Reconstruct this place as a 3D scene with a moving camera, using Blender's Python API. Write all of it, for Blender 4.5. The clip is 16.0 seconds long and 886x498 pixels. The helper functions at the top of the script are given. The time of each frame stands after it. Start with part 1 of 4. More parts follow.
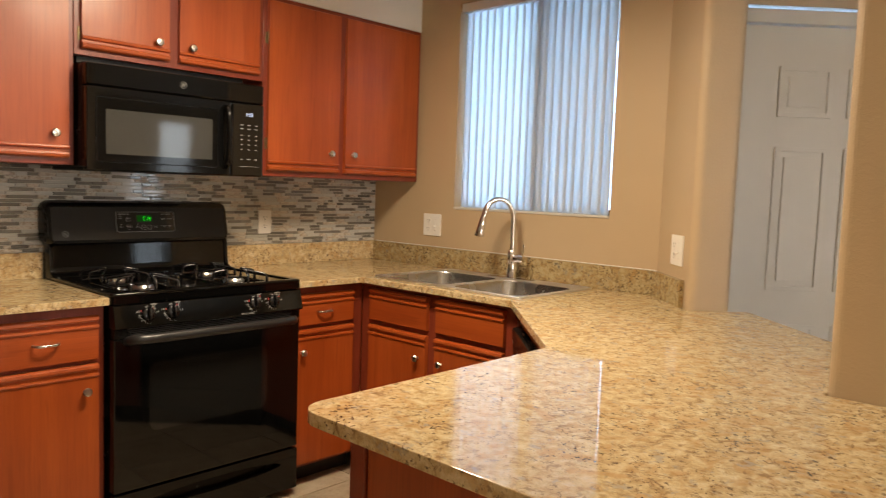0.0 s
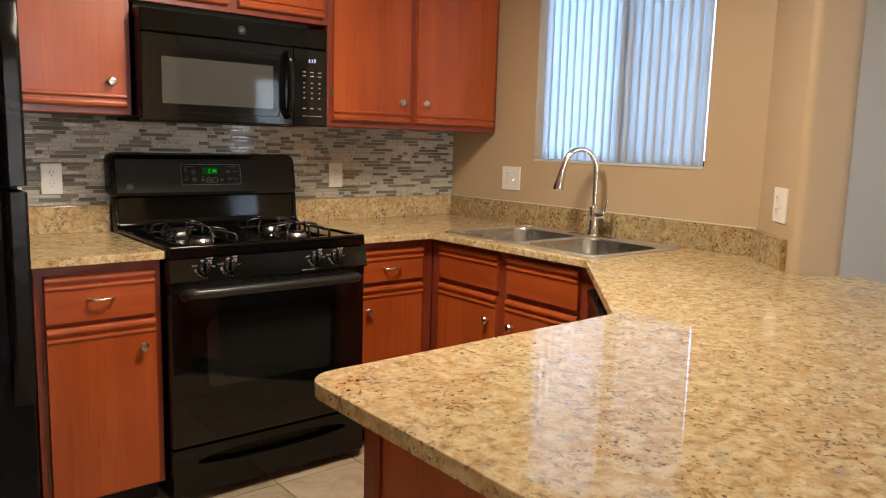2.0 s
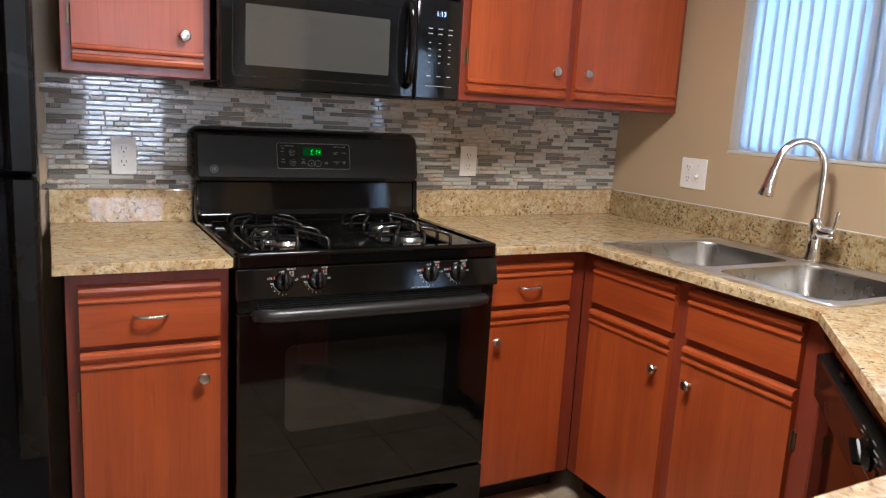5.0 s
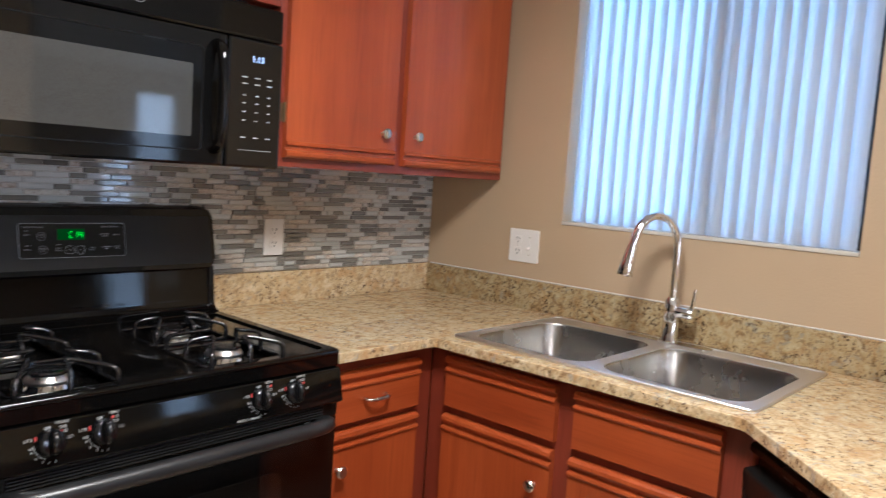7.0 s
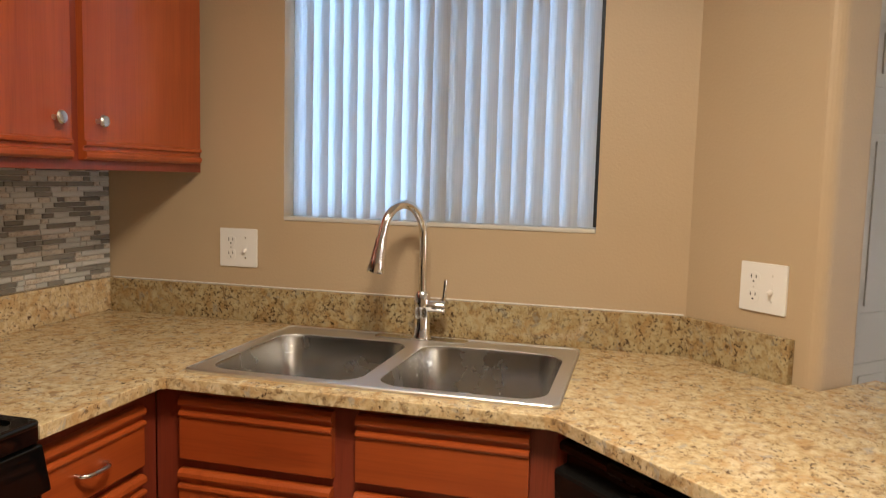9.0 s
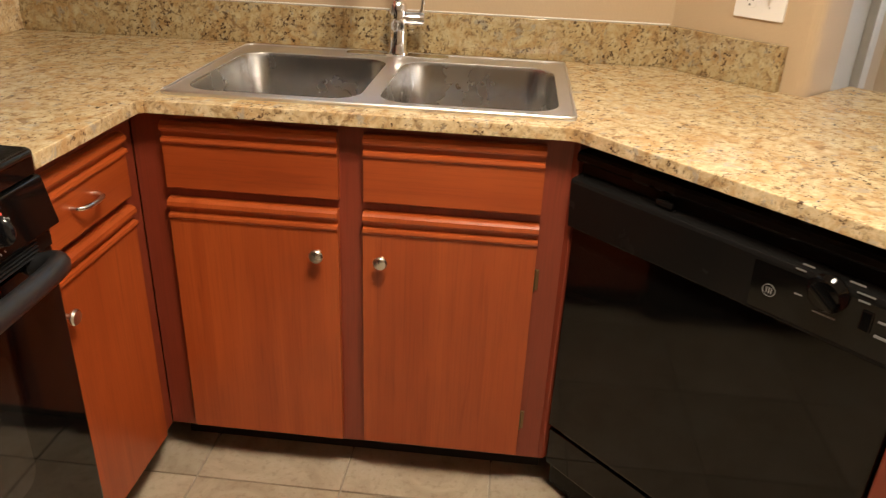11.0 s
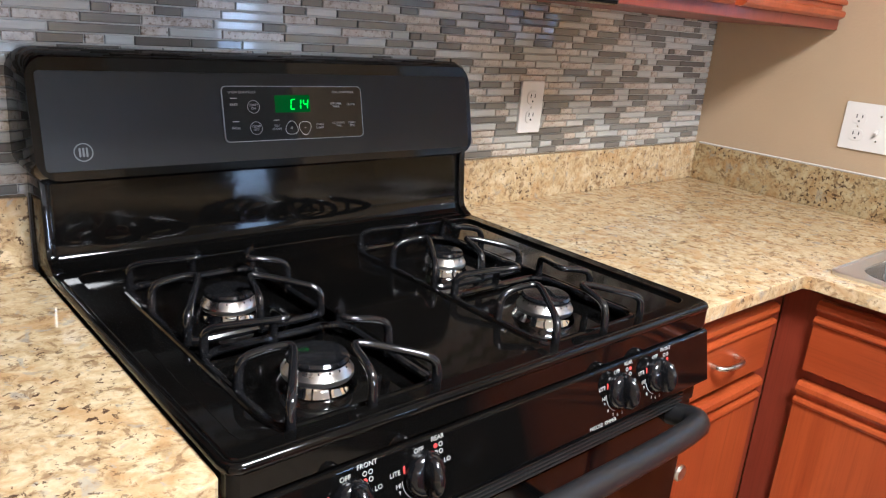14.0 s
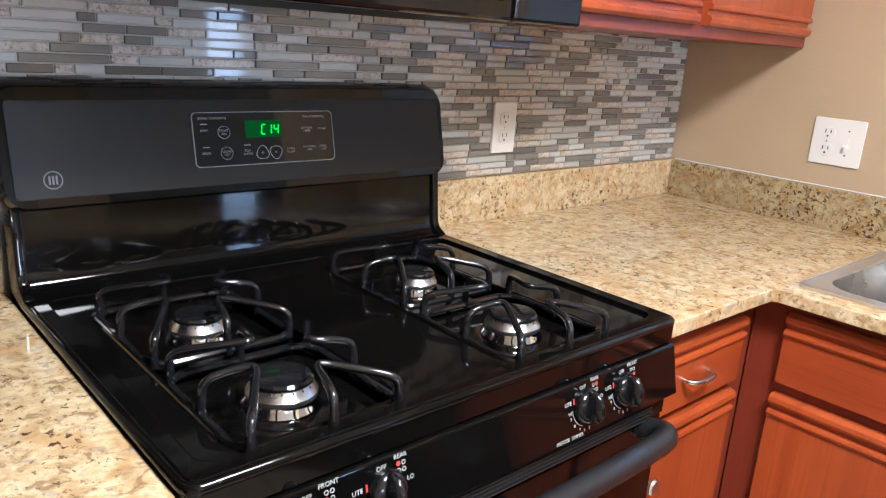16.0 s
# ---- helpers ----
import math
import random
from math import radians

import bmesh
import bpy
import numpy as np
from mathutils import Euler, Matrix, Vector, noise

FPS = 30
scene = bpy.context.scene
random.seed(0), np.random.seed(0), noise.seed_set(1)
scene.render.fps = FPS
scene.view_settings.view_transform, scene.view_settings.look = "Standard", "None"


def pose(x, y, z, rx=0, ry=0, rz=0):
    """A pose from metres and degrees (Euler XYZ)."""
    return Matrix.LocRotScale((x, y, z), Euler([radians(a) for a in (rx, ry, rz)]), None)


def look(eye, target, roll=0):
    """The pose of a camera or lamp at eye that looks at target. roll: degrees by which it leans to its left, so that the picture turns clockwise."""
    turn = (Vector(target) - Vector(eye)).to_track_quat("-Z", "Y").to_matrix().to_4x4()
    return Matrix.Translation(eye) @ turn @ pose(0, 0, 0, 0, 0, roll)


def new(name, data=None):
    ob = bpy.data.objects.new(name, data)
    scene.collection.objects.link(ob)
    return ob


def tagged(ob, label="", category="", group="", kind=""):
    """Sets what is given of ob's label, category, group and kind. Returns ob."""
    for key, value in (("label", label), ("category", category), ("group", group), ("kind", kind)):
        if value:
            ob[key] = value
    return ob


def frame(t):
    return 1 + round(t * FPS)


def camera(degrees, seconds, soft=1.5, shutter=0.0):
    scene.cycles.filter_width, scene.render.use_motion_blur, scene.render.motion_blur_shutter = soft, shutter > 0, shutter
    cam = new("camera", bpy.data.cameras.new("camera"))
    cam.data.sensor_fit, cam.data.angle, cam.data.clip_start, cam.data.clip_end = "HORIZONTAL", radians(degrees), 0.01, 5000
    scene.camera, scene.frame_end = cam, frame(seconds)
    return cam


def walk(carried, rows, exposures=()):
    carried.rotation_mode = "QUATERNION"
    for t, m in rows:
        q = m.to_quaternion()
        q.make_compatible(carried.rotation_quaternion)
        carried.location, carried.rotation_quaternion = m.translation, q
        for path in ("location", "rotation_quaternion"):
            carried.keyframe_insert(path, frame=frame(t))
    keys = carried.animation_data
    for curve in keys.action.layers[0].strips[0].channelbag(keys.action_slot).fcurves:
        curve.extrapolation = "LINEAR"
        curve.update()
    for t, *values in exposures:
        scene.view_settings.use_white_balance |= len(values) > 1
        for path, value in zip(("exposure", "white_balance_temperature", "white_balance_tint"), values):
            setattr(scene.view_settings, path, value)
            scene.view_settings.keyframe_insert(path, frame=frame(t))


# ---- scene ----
cam = camera(61.3, 16.0, soft=1.15, shutter=0.3)
PATH = [
    (0, (-2.829, -3.165, 1.316), (-1.368, -1.809, 1.153), 2.0),
    (0.5, (-2.774, -3.19, 1.312), (-1.454, -1.697, 1.145), 2.6),
    (1, (-2.729, -3.211, 1.298), (-1.458, -1.681, 1.095), 2.5),
    (1.5, (-2.666, -3.19, 1.286), (-1.415, -1.651, 1.031), 1.6),
    (2, (-2.589, -3.106, 1.288), (-1.335, -1.574, 1.005), 1.6),
    (2.5, (-2.521, -3.002, 1.294), (-1.314, -1.434, 1.004), 0.9),
    (3, (-2.387, -2.932, 1.288), (-1.271, -1.303, 0.97), 2.2),
    (3.5, (-2.244, -2.878, 1.284), (-1.262, -1.174, 0.924), 4.6),
    (4, (-2.199, -2.795, 1.276), (-1.289, -1.057, 0.887), 4.5),
    (4.2, (-2.194, -2.744, 1.281), (-1.287, -1.004, 0.893), 3.9),
    (6.3, (-2.11, -2.179, 1.323), (-1.044, -0.509, 1.048), 3.5),
    (6.5, (-2.106, -2.127, 1.328), (-0.92, -0.537, 1.077), 3.5),
    (7, (-2.126, -1.982, 1.346), (-0.642, -0.654, 1.151), 3.8),
    (7.5, (-2.105, -1.904, 1.35), (-0.396, -0.872, 1.236), 4.8),
    (8, (-2.023, -1.809, 1.356), (-0.178, -1.039, 1.327), 3.6),
    (8.2, (-1.98, -1.762, 1.353), (-0.101, -1.077, 1.344), 3.3),
    (10.3, (-2.038, -1.428, 1.322), (-0.158, -1.228, 0.669), 1.2),
    (10.5, (-2.034, -1.398, 1.31), (-0.183, -1.23, 0.572), 1.6),
    (11, (-1.986, -1.355, 1.291), (-0.189, -1.204, 0.426), 2.5),
    (11.5, (-1.955, -1.305, 1.286), (-0.202, -0.905, 0.41), 3.1),
    (12, (-1.951, -1.265, 1.287), (-0.331, -0.449, 0.444), 3.7),
    (12.5, (-1.98, -1.223, 1.28), (-0.517, -0.116, 0.484), 4.5),
    (13, (-1.978, -1.189, 1.289), (-0.557, 0.034, 0.594), 5.5),
    (13.5, (-1.985, -1.173, 1.297), (-0.63, 0.16, 0.675), 5.1),
    (14, (-1.993, -1.161, 1.301), (-0.715, 0.255, 0.702), 5.0),
    (14.5, (-1.987, -1.166, 1.298), (-0.723, 0.272, 0.721), 5.5),
    (15, (-1.975, -1.175, 1.298), (-0.683, 0.243, 0.732), 5.7),
    (15.5, (-1.97, -1.184, 1.3), (-0.657, 0.21, 0.724), 5.5),
    (16, (-1.976, -1.196, 1.309), (-0.676, 0.222, 0.761), 4.1),
]
EXPOSURES = [(0.0, -0.4, 6800, 10), (2.0, -0.42, 6200, 10), (3.0, -0.42, 5800, 10), (4.2, -0.36, 5300, 10), (6.5, -0.08, 5000, 10), (7.5, -0.4, 4950, 10), (8.2, -0.6, 5900, 10), (10.5, -0.42, 6300, 10), (11.2, -0.05, 6000, 10), (12.5, 0.48, 4900, 10), (16.0, 0.57, 4800, 10)]
walk(cam, [(t, look(eye, target, roll)) for t, eye, target, roll in PATH], EXPOSURES)

# world, sun, large lights
world = bpy.data.worlds.new("world")
scene.world = world
world.use_nodes = True
wn = world.node_tree.nodes
sky = wn.new("ShaderNodeTexSky")
sky.sky_type, sky.sun_disc = "NISHITA", False
sky.sun_elevation, sky.sun_rotation = radians(44), radians(326)
world.node_tree.links.new(sky.outputs[0], wn["Background"].inputs[0])
wn["Background"].inputs[1].default_value = 0.12


def lamp(name, kind, m, energy, color, size=0.3, size_y=None):
    data = bpy.data.lights.new(name, kind)
    data.energy, data.color = energy, color
    if kind == "AREA":
        data.shape = "RECTANGLE" if size_y else "DISK"
        data.size = size
        if size_y:
            data.size_y = size_y
    ob = new(name, data)
    ob.matrix_world = m
    return ob


sun = lamp("sun", "SUN", look((-4, 6, 7), (0, 0, 0)), 3.0, (1, 0.95, 0.88))
sun.data.angle = radians(0.5)
KITCHEN_LAMP = (-1.38, -1.45)
LIVING_LAMP = (-2.7, -4.6)
WARM = (1.0, 0.83, 0.62)
lamp("kitchen_lamp", "AREA", pose(KITCHEN_LAMP[0], KITCHEN_LAMP[1], 2.195), 52, WARM, 0.46)
lamp("living_lamp", "AREA", pose(LIVING_LAMP[0], LIVING_LAMP[1], 2.195), 40, WARM, 0.3)
# daylight in the two window openings
lamp("window_daylight", "AREA", look((1.5, -1.06, 1.8), (-1, -1.06, 1.75)), 160, (0.36, 0.62, 1.0), 2.0, 1.9)
lamp("patio_daylight", "AREA", look((2.0, -7.2, 1.2), (1.3, -5, 1.2)), 15, (0.74, 0.86, 1.0), 0.5, 2.0)
lamp("living_daylight", "AREA", look((-1.35, -7.2, 1.3), (-1.35, -5, 1.25)), 66, (0.95, 0.93, 0.90), 0.9, 1.6)


# ---- materials ----
class Nodes:
    """A small builder round one material's node tree."""

    def __init__(self, name, rough=0.5, metal=0.0, color=(0.8, 0.8, 0.8), **inputs):
        self.mat = bpy.data.materials.new(name)
        self.mat.use_nodes = True
        self.tree = self.mat.node_tree
        self.bsdf = self.tree.nodes["Principled BSDF"]
        self.set("Base Color", (*color, 1))
        self.set("Roughness", rough)
        self.set("Metallic", metal)
        for key, value in inputs.items():
            self.set(key.replace("_", " "), value)
        self.coord = self.add("ShaderNodeTexCoord").outputs["Object"]

    def add(self, kind):
        return self.tree.nodes.new(kind)

    def link(self, a, b):
        self.tree.links.new(a, b)

    def set(self, key, value):
        self.bsdf.inputs[key].default_value = value

    def mapped(self, scale=(1, 1, 1), turn=(0, 0, 0)):
        n = self.add("ShaderNodeMapping")
        n.inputs["Scale"].default_value, n.inputs["Rotation"].default_value = scale, turn
        self.link(self.coord, n.inputs["Vector"])
        return n.outputs[0]

    def noise(self, scale, detail=4, rough=0.55, vector=None, warp=0.0):
        n = self.add("ShaderNodeTexNoise")
        for key, value in (("Scale", scale), ("Detail", detail), ("Roughness", rough), ("Distortion", warp)):
            n.inputs[key].default_value = value
        self.link(vector or self.coord, n.inputs["Vector"])
        return n.outputs["Fac"]

    def cells(self, scale, vector=None, out="Distance", feature="F1"):
        n = self.add("ShaderNodeTexVoronoi")
        n.feature = feature
        n.inputs["Scale"].default_value = scale
        self.link(vector or self.coord, n.inputs["Vector"])
        return n.outputs[out]

    def ramp(self, fac, *stops):
        n = self.add("ShaderNodeValToRGB")
        e = n.color_ramp.elements
        while len(e) < len(stops):
            e.new(0.5)
        for k, (at, c) in zip(e, stops):
            k.position, k.color = at, (*c, 1) if len(c) == 3 else c
        self.link(fac, n.inputs[0])
        return n.outputs[0]

    def grey(self, fac, a, b, lo=0.0, hi=1.0):
        n = self.add("ShaderNodeMapRange")
        for i, v in enumerate((a, b, lo, hi)):
            n.inputs[i + 1].default_value = v
        self.link(fac, n.inputs[0])
        return n.outputs[0]

    def mix(self, a, b, fac, kind="MIX"):
        n = self.add("ShaderNodeMix")
        n.data_type, n.blend_type = "RGBA", kind
        for socket, v in ((n.inputs[0], fac), (n.inputs[6], a), (n.inputs[7], b)):
            if isinstance(v, (int, float)):
                socket.default_value = v
            elif isinstance(v, tuple):
                socket.default_value = (*v, 1)
            else:
                self.link(v, socket)
        return n.outputs[2]

    def color(self, c):
        self.link(c, self.bsdf.inputs["Base Color"])
        return self

    def rough(self, r):
        self.link(r, self.bsdf.inputs["Roughness"])
        return self

    def bump(self, height, strength=0.2, distance=0.002):
        n = self.add("ShaderNodeBump")
        n.inputs["Strength"].default_value, n.inputs["Distance"].default_value = strength, distance
        self.link(height, n.inputs["Height"])
        self.link(n.outputs[0], self.bsdf.inputs["Normal"])
        return self

    def island(self):
        return self.add("ShaderNodeNewGeometry").outputs["Random Per Island"]

    def random(self):
        return self.add("ShaderNodeObjectInfo").outputs["Random"]


def paint(name, color, vary=0.06, rough=0.6, grain=260, strength=0.25):
    n = Nodes(name, rough)
    dark = tuple(c * (1 - vary) for c in color)
    light = tuple(min(1, c * (1 + vary)) for c in color)
    n.color(n.ramp(n.noise(1.7, 3), (0.3, dark), (0.7, light)))
    n.bump(n.noise(grain, 3, 0.6), strength, 0.0015)
    return n.mat


def plain(name, color, rough, metal=0.0, smear=0.0, **inputs):
    n = Nodes(name, rough, metal, color, **inputs)
    if smear:
        n.rough(n.grey(n.noise(9, 4), 0.35, 0.7, rough, rough + smear))
    return n.mat


def granite(name, tone=1.0, specks=0.58):
    """Golden granite: cream ground, amber clouds, grey quartz and brown-black specks."""
    n = Nodes(name, 0.05)
    v = n.mapped((1, 1, 1), (0.3, 0.2, 0.5))
    base = n.ramp(n.noise(44, 6, 0.68, v, 0.5), (0.30, (0.36, 0.235, 0.115)), (0.43, (0.56, 0.41, 0.215)), (0.55, (0.68, 0.54, 0.32)), (0.70, (0.75, 0.64, 0.42)))
    base = n.mix(base, n.ramp(n.cells(130, v), (0.2, (0.75, 0.75, 0.75)), (0.7, (1, 1, 1))), 0.35, "MULTIPLY")
    amber = n.ramp(n.noise(15, 4, 0.62, n.mapped((1, 1.3, 1), (0.2, 0.9, 1.1)), 0.9), (0.50, (0, 0, 0)), (0.62, (1, 1, 1)))
    base = n.mix(base, (0.50, 0.285, 0.105), n.grey(amber, 0, 1, 0, 0.55))
    brown = n.ramp(n.noise(40, 5, 0.68, n.mapped((1, 1, 1), (0.9, 1.7, 0.2)), 0.8), (0.555, (0, 0, 0)), (0.625, (1, 1, 1)))
    base = n.mix(base, (0.25, 0.150, 0.072), n.grey(brown, 0, 1, 0, 0.72))
    grey = n.ramp(n.noise(34, 4, 0.65, n.mapped((1.1, 0.9, 1), (1, 0.4, 2)), 0.6), (0.585, (0, 0, 0)), (0.66, (1, 1, 1)))
    base = n.mix(base, (0.40, 0.375, 0.32), n.grey(grey, 0, 1, 0, 0.65))
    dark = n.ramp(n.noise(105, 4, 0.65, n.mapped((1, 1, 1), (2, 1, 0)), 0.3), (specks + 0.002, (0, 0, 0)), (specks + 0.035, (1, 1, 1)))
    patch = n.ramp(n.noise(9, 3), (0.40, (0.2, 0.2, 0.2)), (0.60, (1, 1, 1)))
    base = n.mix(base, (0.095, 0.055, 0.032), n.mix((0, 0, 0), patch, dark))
    # a tone under 1 puts shade into the stone's colour
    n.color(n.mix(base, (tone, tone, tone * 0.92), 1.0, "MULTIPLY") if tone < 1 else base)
    n.rough(n.grey(n.noise(70, 3), 0.3, 0.7, 0.015, 0.045))
    n.bump(n.noise(60, 3), 0.008, 0.001)
    return n.mat


def wood(name, along, light=(0.46, 0.095, 0.018), deep=(0.335, 0.058, 0.010)):
    stretch = {"x": (0.5, 8, 8), "y": (8, 0.5, 8), "z": (8, 8, 0.5)}[along]
    fine = {"x": (6, 240, 240), "y": (240, 6, 240), "z": (240, 240, 6)}[along]
    n = Nodes(name, 0.36, Coat_Weight=0.16, Coat_Roughness=0.20)
    v = n.mapped(stretch)
    figure = n.noise(1.0, 5, 0.6, v, 1.4)
    c = n.ramp(figure, (0.3, deep), (0.5, tuple((a + b) / 2 for a, b in zip(light, deep))), (0.68, light))
    pores = n.ramp(n.noise(1.0, 3, 0.6, n.mapped(fine)), (0.36, (0.45, 0.4, 0.38)), (0.52, (1, 1, 1)))
    c = n.mix(c, pores, 0.2, "MULTIPLY")
    cloud = n.ramp(n.noise(3.2, 3), (0.3, (0.84, 0.80, 0.78)), (0.65, (1, 1, 1)))
    c = n.mix(c, cloud, 0.7, "MULTIPLY")
    lines = n.ramp(n.noise(1.0, 2, 0.5, n.mapped(tuple(5 * s for s in stretch), (0.02, 0.03, 0.02)), 0.7), (0.30, (0.62, 0.5, 0.42)), (0.37, (1, 1, 1)))
    c = n.mix(c, lines, 0.35, "MULTIPLY")
    n.color(c)
    n.rough(n.grey(n.noise(6, 3), 0.3, 0.7, 0.30, 0.44))
    n.bump(pores, 0.05, 0.0006)
    return n.mat


def brushed(name):
    n = Nodes(name, 0.26, 1.0, (0.66, 0.645, 0.615))
    n.rough(n.grey(n.noise(14, 4), 0.3, 0.7, 0.22, 0.30))
    return n.mat


def stone_floor(name):
    n = Nodes(name, 0.34)
    a = n.ramp(n.noise(5.5, 6, 0.65, None, 0.8), (0.28, (0.33, 0.25, 0.165)), (0.5, (0.47, 0.385, 0.275)), (0.72, (0.56, 0.48, 0.37)))
    rnd = n.grey(n.random(), 0, 1, 0.86, 1.1)
    hue = n.add("ShaderNodeHueSaturation")
    n.link(a, hue.inputs["Color"])
    n.link(rnd, hue.inputs["Value"])
    spots = n.ramp(n.noise(60, 4), (0.34, (0.6, 0.55, 0.48)), (0.46, (1, 1, 1)))
    n.color(n.mix(hue.outputs[0], spots, 0.35, "MULTIPLY"))
    n.rough(n.grey(n.noise(14, 4), 0.3, 0.7, 0.26, 0.45))
    n.bump(n.noise(28, 5), 0.08, 0.002)
    return n.mat


def speckled_tile(name):
    n = Nodes(name, 0.22)
    c = n.ramp(n.noise(60, 5, 0.65), (0.3, (0.35, 0.28, 0.21)), (0.48, (0.54, 0.47, 0.385)), (0.7, (0.63, 0.59, 0.515)))
    spots = n.ramp(n.noise(170, 3), (0.34, (0.35, 0.28, 0.22)), (0.45, (1, 1, 1)))
    n.color(n.mix(c, spots, 0.7, "MULTIPLY"))
    n.bump(n.noise(150, 3), 0.08, 0.001)
    return n.mat


def glass_tile(name, dark, light, joined=False):
    n = Nodes(name, 0.06, Specular_IOR_Level=0.6, Coat_Weight=0.45, Coat_Roughness=0.03)
    streak = n.noise(1.0, 3, 0.6, n.mapped((12, 12, 260)))
    n.color(n.mix(n.ramp(n.island() if joined else n.random(), (0.0, dark), (1.0, light)), n.ramp(streak, (0.3, (0.8, 0.8, 0.8)), (0.7, (1, 1, 1))), 0.6, "MULTIPLY"))
    n.bump(n.noise(40, 3), 0.05, 0.001)
    return n.mat


def slat_material(name):
    n = Nodes(name, 0.5)
    tree = n.tree
    out = tree.nodes["Material Output"]
    ribs = n.noise(1.0, 2, 0.5, n.mapped((300, 300, 3)))
    col = n.ramp(ribs, (0.3, (0.74, 0.74, 0.73)), (0.7, (0.84, 0.84, 0.83)))
    n.color(col)
    trans = n.add("ShaderNodeBsdfTranslucent")
    n.link(col, trans.inputs[0])
    both = n.add("ShaderNodeMixShader")
    both.inputs[0].default_value = 0.32
    n.link(n.bsdf.outputs[0], both.inputs[1])
    n.link(trans.outputs[0], both.inputs[2])
    n.link(both.outputs[0], out.inputs["Surface"])
    return n.mat


def screen(name):
    n = Nodes(name, 0.7, 0.0, (0.10, 0.105, 0.11))
    clear = n.add("ShaderNodeBsdfTransparent")
    both = n.add("ShaderNodeMixShader")
    both.inputs[0].default_value = 0.74
    n.link(n.bsdf.outputs[0], both.inputs[1])
    n.link(clear.outputs[0], both.inputs[2])
    n.link(both.outputs[0], n.tree.nodes["Material Output"].inputs["Surface"])
    return n.mat


def glow(name, color, strength):
    n = Nodes(name, 0.4, Specular_IOR_Level=0.05)
    n.set("Base Color", (0.01, 0.01, 0.01, 1))
    n.set("Emission Color", (*color, 1))
    n.set("Emission Strength", strength)
    return n.mat


def pebbled(name):
    n = Nodes(name, 0.22, 0.0, (0.004, 0.0045, 0.006), Specular_IOR_Level=0.09)
    n.bump(n.noise(120, 2, 0.5), 0.6, 0.002)
    n.rough(n.grey(n.noise(5, 3), 0.3, 0.7, 0.18, 0.30))
    return n.mat


def mesh_window(name, a, b):
    n = Nodes(name, 0.05, 0.0, (0.05, 0.05, 0.048), Specular_IOR_Level=0.85)
    dots = n.cells(900)
    n.color(n.ramp(dots, (0.25, (a, a, a)), (0.5, (b, b, b * 0.94))))
    return n.mat


WALL = paint("tan_wall_paint", (0.49, 0.372, 0.236), 0.035, 0.5, 130, 0.5)
CEILING = paint("ceiling_paint", (0.72, 0.69, 0.63), 0.03, 0.8, 180, 0.3)
WHITE_PAINT = paint("white_door_paint", (0.58, 0.55, 0.49), 0.03, 0.42, 200, 0.06)
GRANITE = granite("gold_granite")
# the same granite with more specks; back-lit shade painted in by tone
GRANITE_SHADED = granite("shaded_gold_granite", 0.66, 0.555)
WOOD_X, WOOD_Y, WOOD_Z = wood("cherry_wood_across", "x"), wood("cherry_wood_side", "y"), wood("cherry_wood_upright", "z")
FRAME = wood("dark_cherry_frame", "z", (0.27, 0.050, 0.022), (0.20, 0.033, 0.014))
BLACK = plain("black_enamel", (0.003, 0.0028, 0.0026), 0.05, smear=0.04, Specular_IOR_Level=0.36)
BLACK_SATIN = plain("black_satin", (0.008, 0.0075, 0.007), 0.20, smear=0.1, Specular_IOR_Level=0.17)
FACE_PLATE = plain("dark_brown_face", (0.0135, 0.0115, 0.009), 0.34, smear=0.06, Specular_IOR_Level=0.30)
BLACK_DOOR = plain("black_door_glass", (0.003, 0.003, 0.003), 0.035, smear=0.02, Specular_IOR_Level=0.45)
BLACK_GLASS = plain("black_glass", (0.004, 0.004, 0.004), 0.05, smear=0.03, Specular_IOR_Level=0.5)
HANDLE = plain("satin_black_handle", (0.016, 0.016, 0.017), 0.30, smear=0.08, Specular_IOR_Level=0.6)
IRON = plain("black_cast_enamel", (0.009, 0.009, 0.010), 0.07, smear=0.06, Specular_IOR_Level=0.7)
KNOB = plain("glossy_black_knob", (0.006, 0.006, 0.007), 0.14, smear=0.06, Specular_IOR_Level=0.6)
DARK = plain("black_rubber", (0.010, 0.009, 0.008), 0.6)
FRIDGE = pebbled("black_pebbled_steel")
CHROME = plain("chrome", (0.80, 0.80, 0.80), 0.06, 1.0, smear=0.05)
NICKEL = plain("brushed_nickel", (0.66, 0.63, 0.58), 0.24, 1.0, smear=0.08)
ALUMINIUM = plain("burner_aluminium", (0.72, 0.70, 0.67), 0.24, 1.0, smear=0.1)
STEEL = brushed("brushed_steel")
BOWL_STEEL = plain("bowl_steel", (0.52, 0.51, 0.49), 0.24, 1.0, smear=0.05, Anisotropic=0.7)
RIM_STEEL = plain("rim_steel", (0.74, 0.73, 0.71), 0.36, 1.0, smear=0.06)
BRASS = plain("dark_brass", (0.20, 0.14, 0.07), 0.35, 0.9, smear=0.1)
PLASTIC = plain("white_plastic", (0.82, 0.80, 0.76), 0.32, smear=0.06)
SLOT = plain("dark_slot", (0.02, 0.02, 0.02), 0.6)
VINYL = plain("white_vinyl", (0.62, 0.62, 0.61), 0.35, smear=0.08)
BRONZE = plain("dark_bronze_frame", (0.035, 0.033, 0.032), 0.4, smear=0.1)
INSECT_SCREEN = screen("grey_insect_screen")
SLAT = slat_material("blind_slat")
PRINT = plain("white_print", (0.45, 0.45, 0.43), 0.4)
MARK = plain("dull_silver_print", (0.21, 0.21, 0.205), 0.4)
RED_PRINT = plain("red_print", (0.50, 0.05, 0.04), 0.4)
